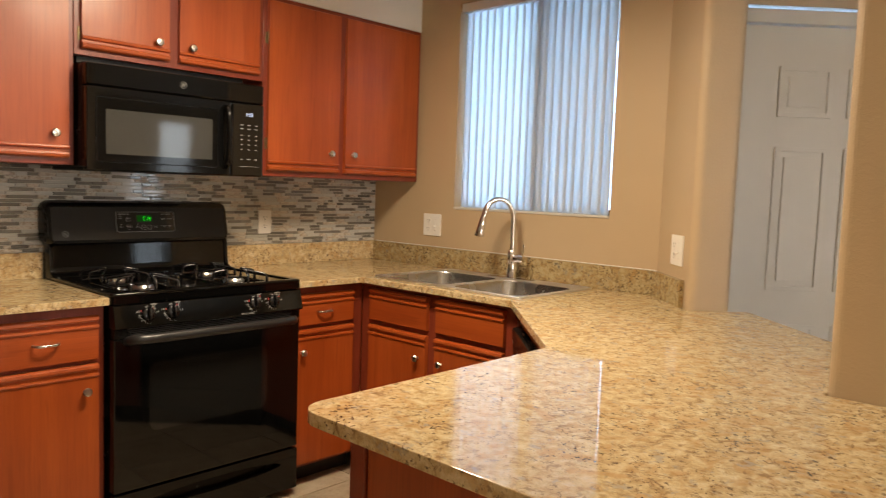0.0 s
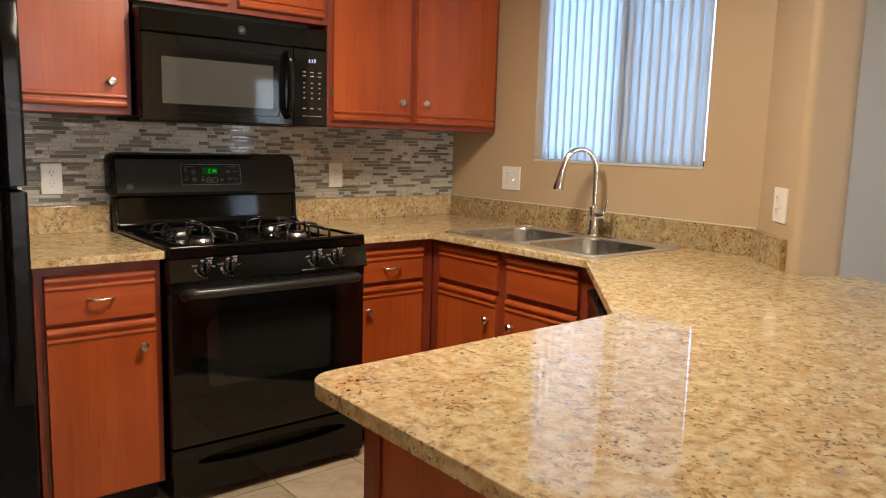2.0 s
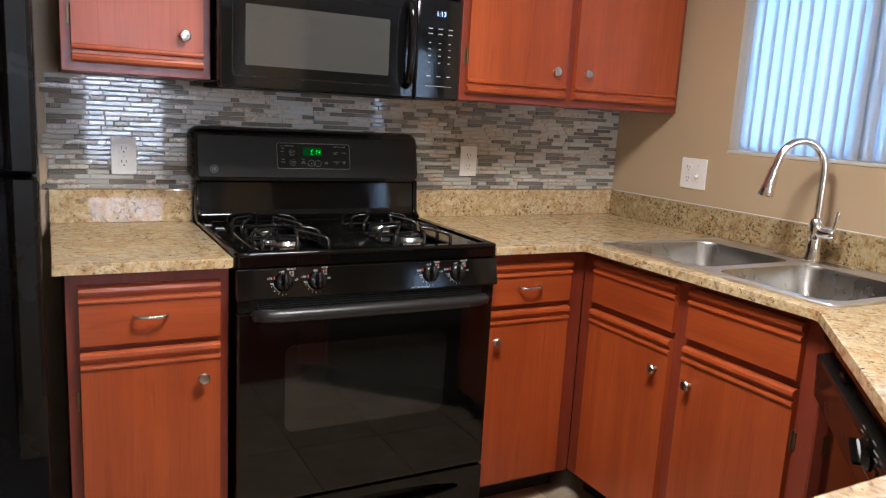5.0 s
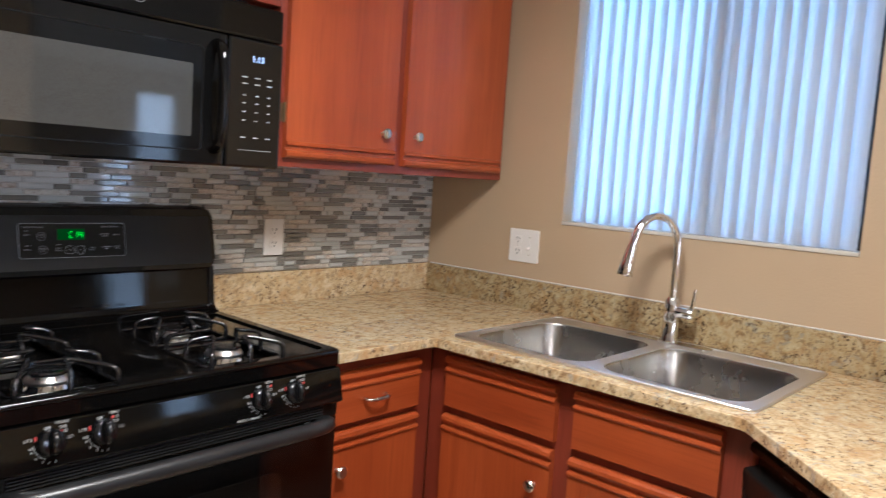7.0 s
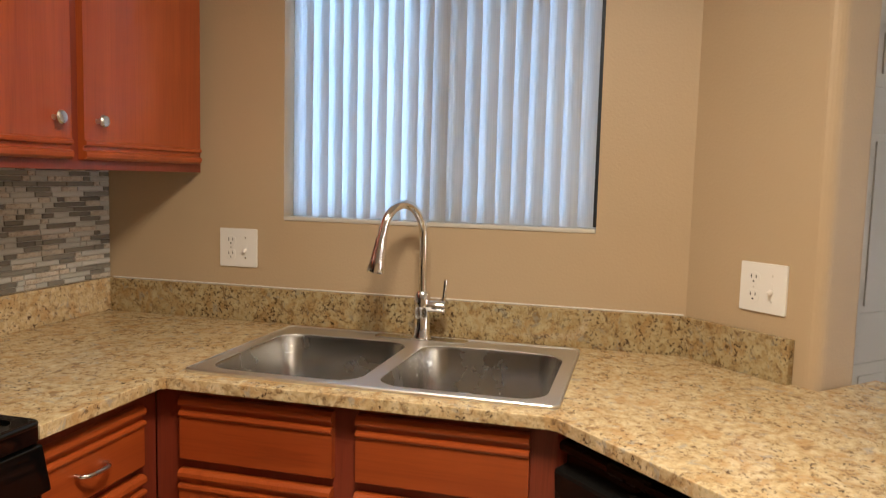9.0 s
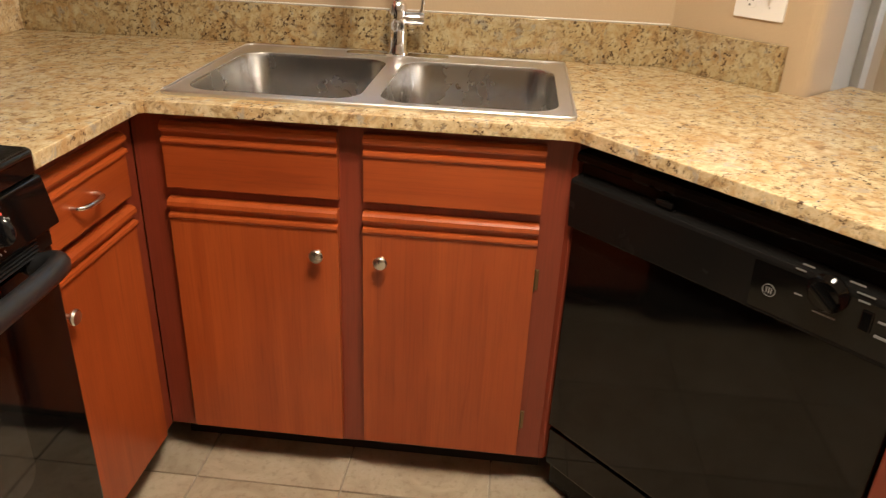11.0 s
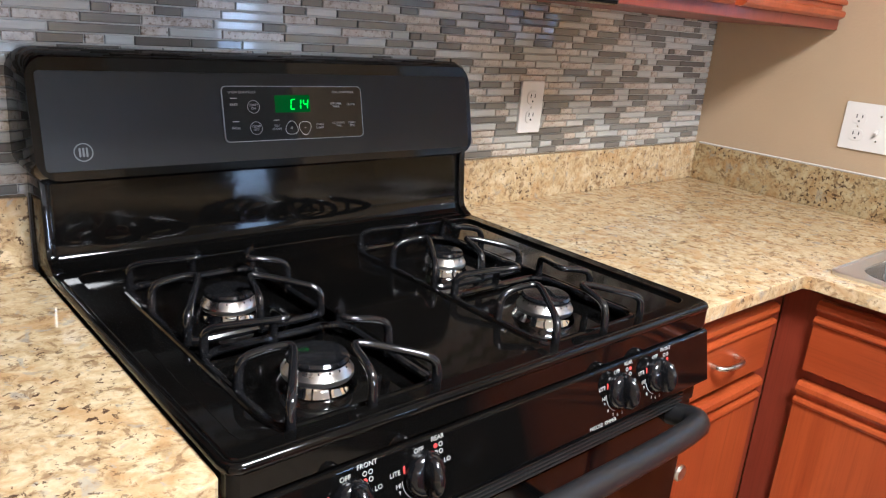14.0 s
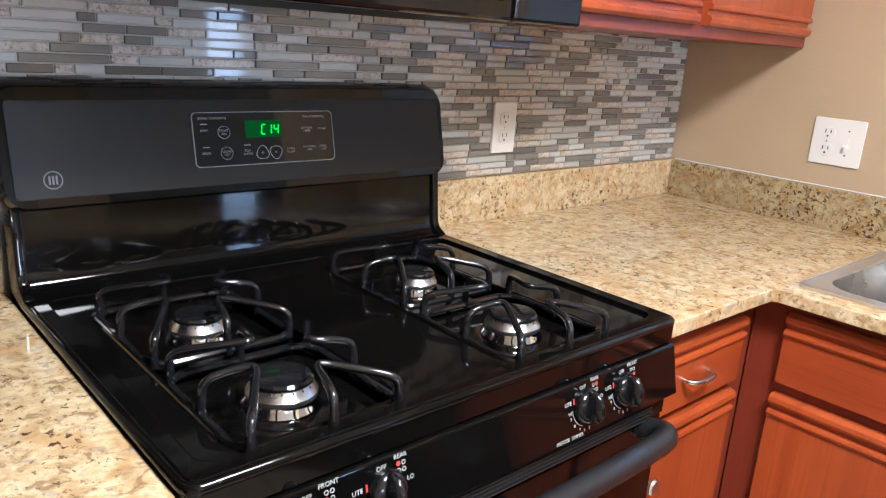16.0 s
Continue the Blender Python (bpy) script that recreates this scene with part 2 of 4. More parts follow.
GREY_PRINT = plain("grey_print", (0.34, 0.34, 0.345), 0.35)
GREEN_GLOW = glow("green_display", (0.0, 1.0, 0.02), 1.6)
DIM_GREEN = glow("green_display_ground", (0.0, 0.30, 0.01), 0.14)
WHITE_GLOW = glow("white_display", (0.65, 0.75, 1.0), 2.5)
LAMP_GLASS = glow("lamp_dome_glow", WARM, 4.0)
FLOOR = stone_floor("beige_stone_tile")
GROUT = paint("grey_grout", (0.40, 0.34, 0.26), 0.1, 0.8, 300, 0.3)
TILE_GROUT = paint("pale_grout", (0.55, 0.52, 0.46), 0.06, 0.75, 300, 0.3)
TILE_STONE = speckled_tile("speckled_stone_tile")
TILE_DARK = glass_tile("dark_glass_tile", (0.150, 0.138, 0.118), (0.265, 0.248, 0.215))
TILE_PALE = glass_tile("pale_glass_tile", (0.48, 0.475, 0.435), (0.62, 0.615, 0.575))
OVEN_GLASS = mesh_window("oven_window_glass", 0.004, 0.014)
MICRO_GLASS = mesh_window("microwave_window_glass", 0.018, 0.062)
PANE = plain("window_glass", (1, 1, 1), 0.0, Transmission_Weight=1.0, IOR=1.45)


# ---- building helpers ----
def part(name, bm, material, parent=None, label="", smooth=False):
    """Links a bmesh as one mesh object, under a thing or a part."""
    mesh = bpy.data.meshes.new(name)
    bmesh.ops.recalc_face_normals(bm, faces=bm.faces)
    bm.to_mesh(mesh)
    bm.free()
    mesh.materials.append(material)
    if smooth:
        mesh.shade_smooth()
        mesh.set_sharp_from_angle(angle=radians(38))
    ob = new(name, mesh)
    if parent is not None:
        ob.parent = parent
        if parent.type == "EMPTY":
            ob.matrix_parent_inverse = Matrix.Translation(parent.location).inverted()
    if label:
        ob["label"] = label
    return ob


def thing(name, place, label, category, group="", kind=""):
    ob = new(name)
    ob.location = place
    ob.empty_display_size = 0.05
    return tagged(ob, label, category, group, kind)


def structure(name, bm, material, label, category):
    return tagged(part(name, bm, material), label, category, kind="structure")


def box(x0, x1, y0, y1, z0, z1, bevel=0.0, bm=None, m=None):
    """A box, its edges rounded by bevel, added to bm or to a new bmesh."""
    own = bmesh.new()
    bmesh.ops.create_cube(own, size=1)
    own.transform(Matrix.Translation(((x0 + x1) / 2, (y0 + y1) / 2, (z0 + z1) / 2)) @ Matrix.Diagonal((abs(x1 - x0), abs(y1 - y0), abs(z1 - z0), 1)))
    if bevel:
        bmesh.ops.bevel(own, geom=own.edges[:], offset=bevel, segments=2, affect="EDGES", profile=0.5)
    if m:
        own.transform(m)
    return own if bm is None else merge(bm, own)


def merge(bm, own):
    mesh = bpy.data.meshes.new("scrap")
    own.to_mesh(mesh)
    own.free()
    bm.from_mesh(mesh)
    bpy.data.meshes.remove(mesh)
    return bm


def plate(outer, z0, z1, holes=(), bevel=0.0, m=None):
    """A flat plate over an outline in the plan, with holes, its rims rounded."""
    bm = bmesh.new()
    edges = []
    for loop in (outer, *holes):
        vs = [bm.verts.new((x, y, z1)) for x, y in loop]
        edges += [bm.edges.new((a, b)) for a, b in zip(vs, vs[1:] + vs[:1])]
    bmesh.ops.triangle_fill(bm, use_beauty=True, use_dissolve=False, edges=edges)
    top = bm.faces[:]
    extruded = bmesh.ops.extrude_face_region(bm, geom=top)
    bmesh.ops.translate(bm, verts=[v for v in extruded["geom"] if isinstance(v, bmesh.types.BMVert)], vec=(0, 0, z0 - z1))
    bmesh.ops.recalc_face_normals(bm, faces=bm.faces)
    if bevel:
        rims = [e for e in bm.edges if len(e.link_faces) == 2 and e.calc_face_angle(0) > 1.2 and abs(e.verts[0].co.z - e.verts[1].co.z) < 1e-5]
        bmesh.ops.bevel(bm, geom=rims, offset=bevel, segments=2, affect="EDGES", profile=0.5, clamp_overlap=True)
    if m:
        bm.transform(m)
    return bm


def rounded(x0, x1, y0, y1, r, n=6):
    """A rectangle's outline with round corners."""
    pts = []
    for cx, cy, a in ((x1 - r, y1 - r, 0), (x0 + r, y1 - r, 90), (x0 + r, y0 + r, 180), (x1 - r, y0 + r, 270)):
        for k in range(n + 1):
            t = radians(a + 90 * k / n)
            pts.append((cx + r * math.cos(t), cy + r * math.sin(t)))
    return pts


def extrude(profile, a, b, axis="x", bevel=0.0, m=None):
    """A profile drawn across an axis, run along it from a to b. x: (y, z); y: (x, z)."""
    bm = bmesh.new()
    place = (lambda u, v, w: (w, u, v)) if axis == "x" else (lambda u, v, w: (u, w, v))
    ends = [[bm.verts.new(place(u, v, w)) for u, v in profile] for w in (a, b)]
    for e in ends:
        bm.faces.new(e)
    n = len(profile)
    for i in range(n):
        bm.faces.new((ends[0][i], ends[0][(i + 1) % n], ends[1][(i + 1) % n], ends[1][i]))
    bmesh.ops.recalc_face_normals(bm, faces=bm.faces)
    if bevel:
        bmesh.ops.bevel(bm, geom=[e for e in bm.edges if e.calc_face_angle(0) > 0.6], offset=bevel, segments=2, affect="EDGES", profile=0.5, clamp_overlap=True)
    if m:
        bm.transform(m)
    return bm


def lathe(profile, m, n=20, bm=None):
    """Turns (radius, height) points round the local z."""
    own = bmesh.new()
    rings = []
    for r, z in profile:
        if r < 1e-6:
            rings.append([own.verts.new((0, 0, z))])
        else:
            rings.append([own.verts.new((r * math.cos(2 * math.pi * k / n), r * math.sin(2 * math.pi * k / n), z)) for k in range(n)])
    for a, b in zip(rings, rings[1:]):
        for k in range(n):
            quad = [a[k % len(a)], a[(k + 1) % len(a)], b[(k + 1) % len(b)], b[k % len(b)]]
            quad = list(dict.fromkeys(quad))
            if len(quad) > 2:
                own.faces.new(quad)
    own.transform(m)
    return own if bm is None else merge(bm, own)


def tube(path, radius, n=10, bm=None, soften=0):
    """A round bar along points; radius is one number or one for each point."""
    pts = [Vector(p) for p in path]
    for _ in range(soften):
        pts = [pts[0]] + [q for a, b in zip(pts, pts[1:]) for q in (a.lerp(b, 0.25), a.lerp(b, 0.75))] + [pts[-1]]
    own = bmesh.new()
    radii = radius if isinstance(radius, (list, tuple)) else [radius] * len(pts)
    if len(radii) != len(pts):
        radii = [radii[min(len(radii) - 1, round(i * (len(radii) - 1) / (len(pts) - 1)))] for i in range(len(pts))]
    side, rings = None, []
    for i, p in enumerate(pts):
        way = (pts[min(i + 1, len(pts) - 1)] - pts[max(i - 1, 0)]).normalized()
        if side is None:
            side = way.orthogonal().normalized()
        side = (side - way * side.dot(way)).normalized()
        up = way.cross(side)
        rings.append([own.verts.new(p + radii[i] * (math.cos(2 * math.pi * k / n) * side + math.sin(2 * math.pi * k / n) * up)) for k in range(n)])
    for a, b in zip(rings, rings[1:]):
        for k in range(n):
            own.faces.new((a[k], a[(k + 1) % n], b[(k + 1) % n], b[k]))
    own.faces.new(rings[0])
    own.faces.new(rings[-1])
    return own if bm is None else merge(bm, own)


def lettering(name, text, size, m, material, parent, label="", align="CENTER"):
    """Words in the built-in font, as a thin mesh."""
    curve = bpy.data.curves.new("scrap_text", "FONT")
    curve.body, curve.size, curve.extrude, curve.resolution_u = text, size, 0.0002, 2
    curve.align_x, curve.align_y = align, "CENTER"
    scrap = bpy.data.objects.new("scrap_text", curve)
    mesh = bpy.data.meshes.new_from_object(scrap)
    bpy.data.objects.remove(scrap)
    bpy.data.curves.remove(curve)
    bm = bmesh.new()
    bm.from_mesh(mesh)
    bpy.data.meshes.remove(mesh)
    bm.transform(m)
    return part(name, bm, material, parent, label)


def facing(place, away, tilt=0.0):
    """A frame whose z points along away (a level way, degrees from +x) tipped up by tilt, and whose y points up."""
    return Matrix.Translation(place) @ Matrix.Rotation(radians(away + 90), 4, "Z") @ Matrix.Rotation(radians(90 - tilt), 4, "X")


SOUTH, WEST, NORTHWEST = -90, 180, 135   # the ways that fronts look


def diagonal(p, q):
    """A place by its distance p out along the slanted wall's normal and q along the wall."""
    return ((p - q) / math.sqrt(2), -(p + q) / math.sqrt(2))


# ---- large structure ----
CEIL, TOP, UNDER, LEDGE = 2.29, 0.906, 0.880, 1.008   # ceiling, worktop, underside of worktop
structure("floor", box(-4.2, 3.2, -7.4, 0.15, -0.12, -0.006), GROUT, "beige stone tile floor with pale grout joints", "floor")
structure("ceiling", box(-4.2, 3.2, -7.4, 0.15, CEIL, CEIL + 0.12), CEILING, "flat off-white painted ceiling", "ceiling")
structure("wall_north", box(-4.2, 0.15, 0, 0.15, -0.01, CEIL), WALL, "tan painted wall behind range and cabinets", "wall")
WY0, WY1, WZ0, WZ1 = -1.504, -0.605, 1.209, 2.235
bm = box(0, 0.15, WY1, 0, -0.01, CEIL)
box(0, 0.15, -1.74, WY0, -0.01, CEIL, bm=bm)
box(0, 0.15, WY0, WY1, -0.01, WZ0, bm=bm)
box(0, 0.15, WY0, WY1, WZ1, CEIL, bm=bm)
structure("wall_east", bm, WALL, "tan painted wall with the window above the sink", "wall")
end = [(0, -1.74)] + [diagonal(1.23 + 0.03 - 0.03 * math.cos(a), 1.568 + 0.03 * math.sin(a)) for a in [radians(k * 15) for k in range(7)]]
end += [diagonal(1.355 + 0.03 * math.sin(a), 1.568 + 0.03 * math.cos(a)) for a in [radians(k * 15) for k in range(7)]]
end += [diagonal(1.385, 1.262), (0.15, -1.74)]
structure("wall_slanted", plate(end, -0.01, CEIL), WALL, "short slanted tan wall with rounded end", "wall")
pony = [diagonal(1.232, 1.600), diagonal(1.40, 1.600), diagonal(1.40, 2.53), diagonal(1.232, 2.53)]
structure("wall_low", plate(pony, -0.01, UNDER), WALL, "low tan wall under the pass-through counter", "wall")
structure("wall_column", plate(rounded(-1.127, -0.797, -3.09, -2.706, 0.025), -0.01, CEIL), WALL, "tan painted column with rounded corners", "wall")
# the entrance beyond the pass-through
m = facing((*diagonal(0, 1.26), 0), 225)
bm = box(1.385, 1.45, -0.01, CEIL, -0.12, 0, m=m)
box(2.40, 2.62, -0.01, CEIL, -0.12, 0, bm=bm, m=m)
box(1.45, 2.40, 2.08, CEIL, -0.12, 0, bm=bm, m=m)
structure("wall_entrance", bm, WALL, "tan entrance wall round the white door", "wall")
x, y = diagonal(2.62, 1.26)
structure("wall_hall", box(x - 0.08, 3.2, y, y + 0.12, -0.01, CEIL), WALL, "plain tan hall wall", "wall")
structure("wall_far_east", box(3.05, 3.2, -7.2, y, -0.01, CEIL), WALL, "plain tan living room wall", "wall")
structure("wall_west", box(-4.2, -4.05, -7.2, 0, -0.01, CEIL), WALL, "plain tan living room wall", "wall")
bm = box(-4.2, -1.8, -7.15, -7.0, -0.01, CEIL)
box(-0.9, 1.75, -7.15, -7.0, -0.01, CEIL, bm=bm)
box(2.25, 3.2, -7.15, -7.0, -0.01, CEIL, bm=bm)
box(1.75, 2.25, -7.15, -7.0, 2.08, CEIL, bm=bm)
box(-1.8, -0.9, -7.15, -7.0, 2.08, CEIL, bm=bm)
box(-1.8, -0.9, -7.15, -7.0, -0.01, 0.5, bm=bm)
structure("wall_south", bm, WALL, "tan living room wall with glazed patio opening", "wall")
structure("soffit", box(-4.05, 0, -0.333, 0, 2.122, CEIL), CEILING, "off-white boxed soffit above the cabinets", "soffit")


def panel_door(name, m, x0, x1, z1, label):
    """A white moulded six-panel door with casing, in the wall frame m."""
    d = thing(name, m @ Vector(((x0 + x1) / 2, 0, 0)), label, "door", kind="structure")
    leaf = bmesh.new()
    box(x0 + 0.003, x1 - 0.003, 0.008, z1 - 0.003, -0.05, -0.018, 0.002, leaf, m)
    leaf_ob = part("leaf", leaf, WHITE_PAINT, d)
    w = x1 - x0
    for u0, u1 in ((0.20, 0.46), (0.54, 0.80)):
        for v0, v1 in ((0.10, 0.40), (0.47, 0.76), (0.82, 0.92)):
            a, b, c, e = x0 + u0 * w, x0 + u1 * w, v0 * z1, v1 * z1
            rim = plate(rounded(a, b, c, e, 0.004, 2), -0.019, -0.012, [rounded(a + 0.018, b - 0.018, c + 0.018, e - 0.018, 0.004, 2)], 0.003, m)
            part("panel_moulding", rim, WHITE_PAINT, leaf_ob)
            part("panel", plate(rounded(a + 0.04, b - 0.04, c + 0.04, e - 0.04, 0.004, 2), -0.019, -0.013, (), 0.004, m), WHITE_PAINT, leaf_ob)
    frame_bm = box(x0 - 0.055, x0, 0, z1 + 0.055, -0.06, 0.012, 0.003, m=m)
    box(x1, x1 + 0.055, 0, z1 + 0.055, -0.06, 0.012, 0.003, frame_bm, m)
    box(x0, x1, z1, z1 + 0.055, -0.06, 0.012, 0.003, frame_bm, m)
    part("door_frame", frame_bm, WHITE_PAINT, d)
    for v in (0.12, 0.5, 0.88):
        part("hinge", tube([m @ Vector((x0 + 0.002, v * z1 - 0.045, -0.012)), m @ Vector((x0 + 0.002, v * z1 + 0.045, -0.012))], 0.007), BRASS, d, "dull brass hinge")
    return d


panel_door("door_1", m, 1.507, 2.343, 2.01, "closed white six-panel entrance door in white casing")


# kitchen window: frame, meeting stile, panes
win = thing("window_1", (0.11, -1.06, WZ0), "two-pane sliding window with dark bronze frame", "window", kind="structure")
bm = box(0.085, 0.135, WY0, WY0 + 0.035, WZ0, WZ1, 0.003)
box(0.085, 0.135, WY1 - 0.035, WY1, WZ0, WZ1, 0.003, bm)
box(0.085, 0.135, WY0 + 0.035, WY1 - 0.035, WZ0, WZ0 + 0.035, 0.003, bm)
box(0.085, 0.135, WY0 + 0.035, WY1 - 0.035, WZ1 - 0.035, WZ1, 0.003, bm)
part("window_frame", bm, BRONZE, win)
part("meeting_stile", box(0.07, 0.14, -1.098, -1.040, WZ0 + 0.035, WZ1 - 0.035, 0.003), BRONZE, win)
for a, b in ((WY0 + 0.035, -1.098), (-1.040, WY1 - 0.035)):
    pane = part("pane", box(0.108, 0.112, a, b, WZ0 + 0.035, WZ1 - 0.035), PANE, win)
    pane.visible_shadow = False
part("insect_screen", box(0.136, 0.1375, WY0 + 0.036, -1.107, WZ0 + 0.036, WZ1 - 0.036), INSECT_SCREEN, win, "fine grey insect screen")
part("window_sill", box(-0.004, 0.084, WY0 + 0.001, WY1 - 0.001, WZ0 + 0.0005, WZ0 + 0.012, 0.002), WHITE_PAINT, win, "white painted sill")

blind = thing("vertical_blind", (0.045, -1.06, WZ1), "closed white vertical vane blind in the window recess", "blind")
part("headrail", box(0.004, 0.05, WY0 + 0.004, WY1 - 0.004, WZ1 - 0.045, WZ1 - 0.002, 0.004), VINYL, blind)
count = 19
pitch = (WY1 - WY0 - 0.098) / (count - 1)
for k in range(count):
    y = WY1 - 0.049 - k * pitch
    turn = radians(random.uniform(20, 27))
    sway = random.uniform(-0.003, 0.003)
    own = bmesh.new()
    rows = []
    for z in (WZ0 + 0.0135, (WZ0 + WZ1) / 2, WZ1 - 0.046):
        row = []
        for j in range(7):
            u = (j / 6 - 0.5) * 0.086
            bow = 0.007 * (1 - (2 * j / 6 - 1) ** 2)
            dy = u * math.cos(turn) - bow * math.sin(turn)
            dx = u * math.sin(turn) + bow * math.cos(turn)
            low = sway * (WZ1 - z)
            row.append(own.verts.new((0.026 + dx, y + dy + low, z)))
        rows.append(row)
    for r0, r1 in zip(rows, rows[1:]):
        for j in range(6):
            own.faces.new((r0[j], r0[j + 1], r1[j + 1], r1[j]))
    bmesh.ops.solidify(own, geom=own.faces[:], thickness=0.0007)
    part("slat", own, SLAT, blind, smooth=True)

# windows in the living room
for name, x0, x1, z0, label in (("window_2", 1.75, 2.25, 0.0, "glazed patio opening with white frame"), ("window_3", -1.8, -0.9, 0.5, "living room window with white frame")):
    win = thing(name, ((x0 + x1) / 2, -7.07, z0), label, "window", kind="structure")
    bm = box(x0, x0 + 0.04, -7.1, -7.04, z0, 2.08, 0.003)
    box(x1 - 0.04, x1, -7.1, -7.04, z0, 2.08, 0.003, bm)
    box(x0 + 0.04, x1 - 0.04, -7.1, -7.04, 2.03, 2.08, 0.003, bm)
    box(x0 + 0.04, x1 - 0.04, -7.1, -7.04, z0 - 0.005, z0 + 0.05, 0.003, bm)
    part("window_frame", bm, VINYL, win)
    pane = part("pane", box(x0 + 0.04, x1 - 0.04, -7.072, -7.068, z0 + 0.05, 2.03), PANE, win)
    pane.visible_shadow = False

# lamps on the ceiling
for (x, y), name in ((KITCHEN_LAMP, "ceiling_light"), (LIVING_LAMP, "ceiling_light")):
    l = thing(name, (x, y, CEIL), "round flush ceiling light with glowing glass", "ceiling light")
    part("base", lathe([(0, 0), (0.25, 0), (0.25, -0.02), (0.24, -0.03), (0, -0.03)], pose(x, y, CEIL), 28), WHITE_PAINT, l)
    part("dome", lathe([(0.235, -0.031), (0.225, -0.055), (0.18, -0.075), (0.09, -0.087), (0, -0.09)], pose(x, y, CEIL), 28), LAMP_GLASS, l, "glowing frosted glass dome", True)

# ---- worktops ----
SINK_HOLE = rounded(-0.568, -0.085, -1.462, -0.678, 0.03)
outline = [(-0.970, -0.001), (-0.970, -0.640), (-0.645, -0.643), (-0.636, -0.652), (-0.632, -1.470), (-0.638, -1.484), (-1.197, -2.036), (-1.222, -2.047), (-1.962, -2.056)]
outline += [(-1.962 - 0.058 * math.sin(radians(a)), -2.114 + 0.058 * math.cos(radians(a))) for a in (15, 30, 45, 60, 75, 90)]
outline += [(-2.032, -3.12), (-1.129, -3.12), (-1.129, -2.704), (-0.74, -2.704), diagonal(1.47, 2.3), diagonal(1.45, 1.602), diagonal(1.232, 1.602), diagonal(1.229, 1.24), (-0.001, -1.739), (-0.001, -0.001)]
top = part("worktop", plate(outline, UNDER, TOP, [SINK_HOLE], 0.005), GRANITE)
tagged(top, "polished golden beige speckled granite worktop and peninsula", "countertop")
left = part("worktop", plate([(-2.165, -0.001), (-2.165, -0.642), (-1.768, -0.642), (-1.760, -0.640), (-1.755, -0.635), (-1.754, -0.628), (-1.754, -0.001)], UNDER, TOP, (), 0.005), GRANITE)
tagged(left, "short polished golden granite worktop between fridge and range", "countertop")
for name, bm, label in (
        ("backsplash_ledge", box(-2.165, -1.754, -0.021, -0.001, TOP, LEDGE, 0.002), "low granite upstand beside the fridge"),
        ("backsplash_ledge", box(-0.970, -0.001, -0.021, -0.001, TOP, LEDGE, 0.002), "low granite upstand beside the range"),
        ("backsplash_ledge", box(-0.021, -0.001, -1.735, -0.0215, TOP, LEDGE, 0.002), "dark-specked granite upstand behind the sink, shade in its colour"),
        ("backsplash_ledge", box(1.236, 1.542, TOP, LEDGE, 0.001, 0.021, 0.002, m=facing((*diagonal(1.23, 0), 0), 135)), "short dark-specked granite upstand on the slanted wall, shade in its colour")):
    tagged(part(name, bm, GRANITE_SHADED if "dark" in label else GRANITE), label, "backsplash", kind="structure")

bm = box(-0.0045, -0.0006, -1.735, -0.0215, LEDGE + 0.0002, LEDGE + 0.0032, 0.001)
box(-0.970, -0.006, -0.0045, -0.0006, LEDGE + 0.0002, LEDGE + 0.0004, bm=bm)
structure("caulk_line", bm, PLASTIC, "thin white caulk line above the granite upstand", "trim")


# ---- cabinets ----
def ridged(x0, x1, h0, h1, at_top, m, depth=0.018):
    """A slab front with two moulded ridges along its top or its bottom edge."""
    t = depth
    steps = [(0.046, t), (0.043, t + 0.0045), (0.039, t + 0.006), (0.034, t + 0.0045), (0.031, t - 0.005), (0.022, t - 0.005), (0.019, t + 0.0045), (0.014, t + 0.0065), (0.006, t + 0.005), (0.002, t), (0, t - 0.004), (0, 0)]
    if at_top:
        profile = [(h0, 0), (h0, t - 0.003), (h0 + 0.003, t)] + [(h1 - a, d) for a, d in steps]
    else:
        profile = [(h1, 0), (h1, t - 0.003), (h1 - 0.003, t)] + [(h0 + a, d) for a, d in steps]
    return extrude(profile, x0, x1, "x", 0, m)


def knob(m, parent):
    body = lathe([(0.0065, 0), (0.0055, 0.004), (0.005, 0.012), (0.0085, 0.016), (0.0145, 0.019), (0.0155, 0.023), (0.0125, 0.027), (0.005, 0.0285), (0, 0.0286)], m, 18)
    return part("knob", body, NICKEL, parent, "satin nickel mushroom knob", True)


def pull(m, parent):
    path = [(-0.038, 0, 0), (-0.038, 0, 0.014), (-0.026, 0, 0.024), (0, 0, 0.027), (0.026, 0, 0.024), (0.038, 0, 0.014), (0.038, 0, 0)]
    bm = tube([m @ Vector(p) for p in path], 0.0045, 10, None, 2)
    return part("pull", bm, NICKEL, parent, "arched satin nickel pull", True)


def hinge(m, parent):
    bm = box(-0.010, 0.0, -0.024, 0.024, 0.0005, 0.004, 0.001, m=m)
    tube([m @ Vector((0.001, -0.026, 0.006)), m @ Vector((0.001, 0.026, 0.006))], 0.004, 8, bm)
    return part("hinge", bm, BRASS, parent, "dark brass hinge")


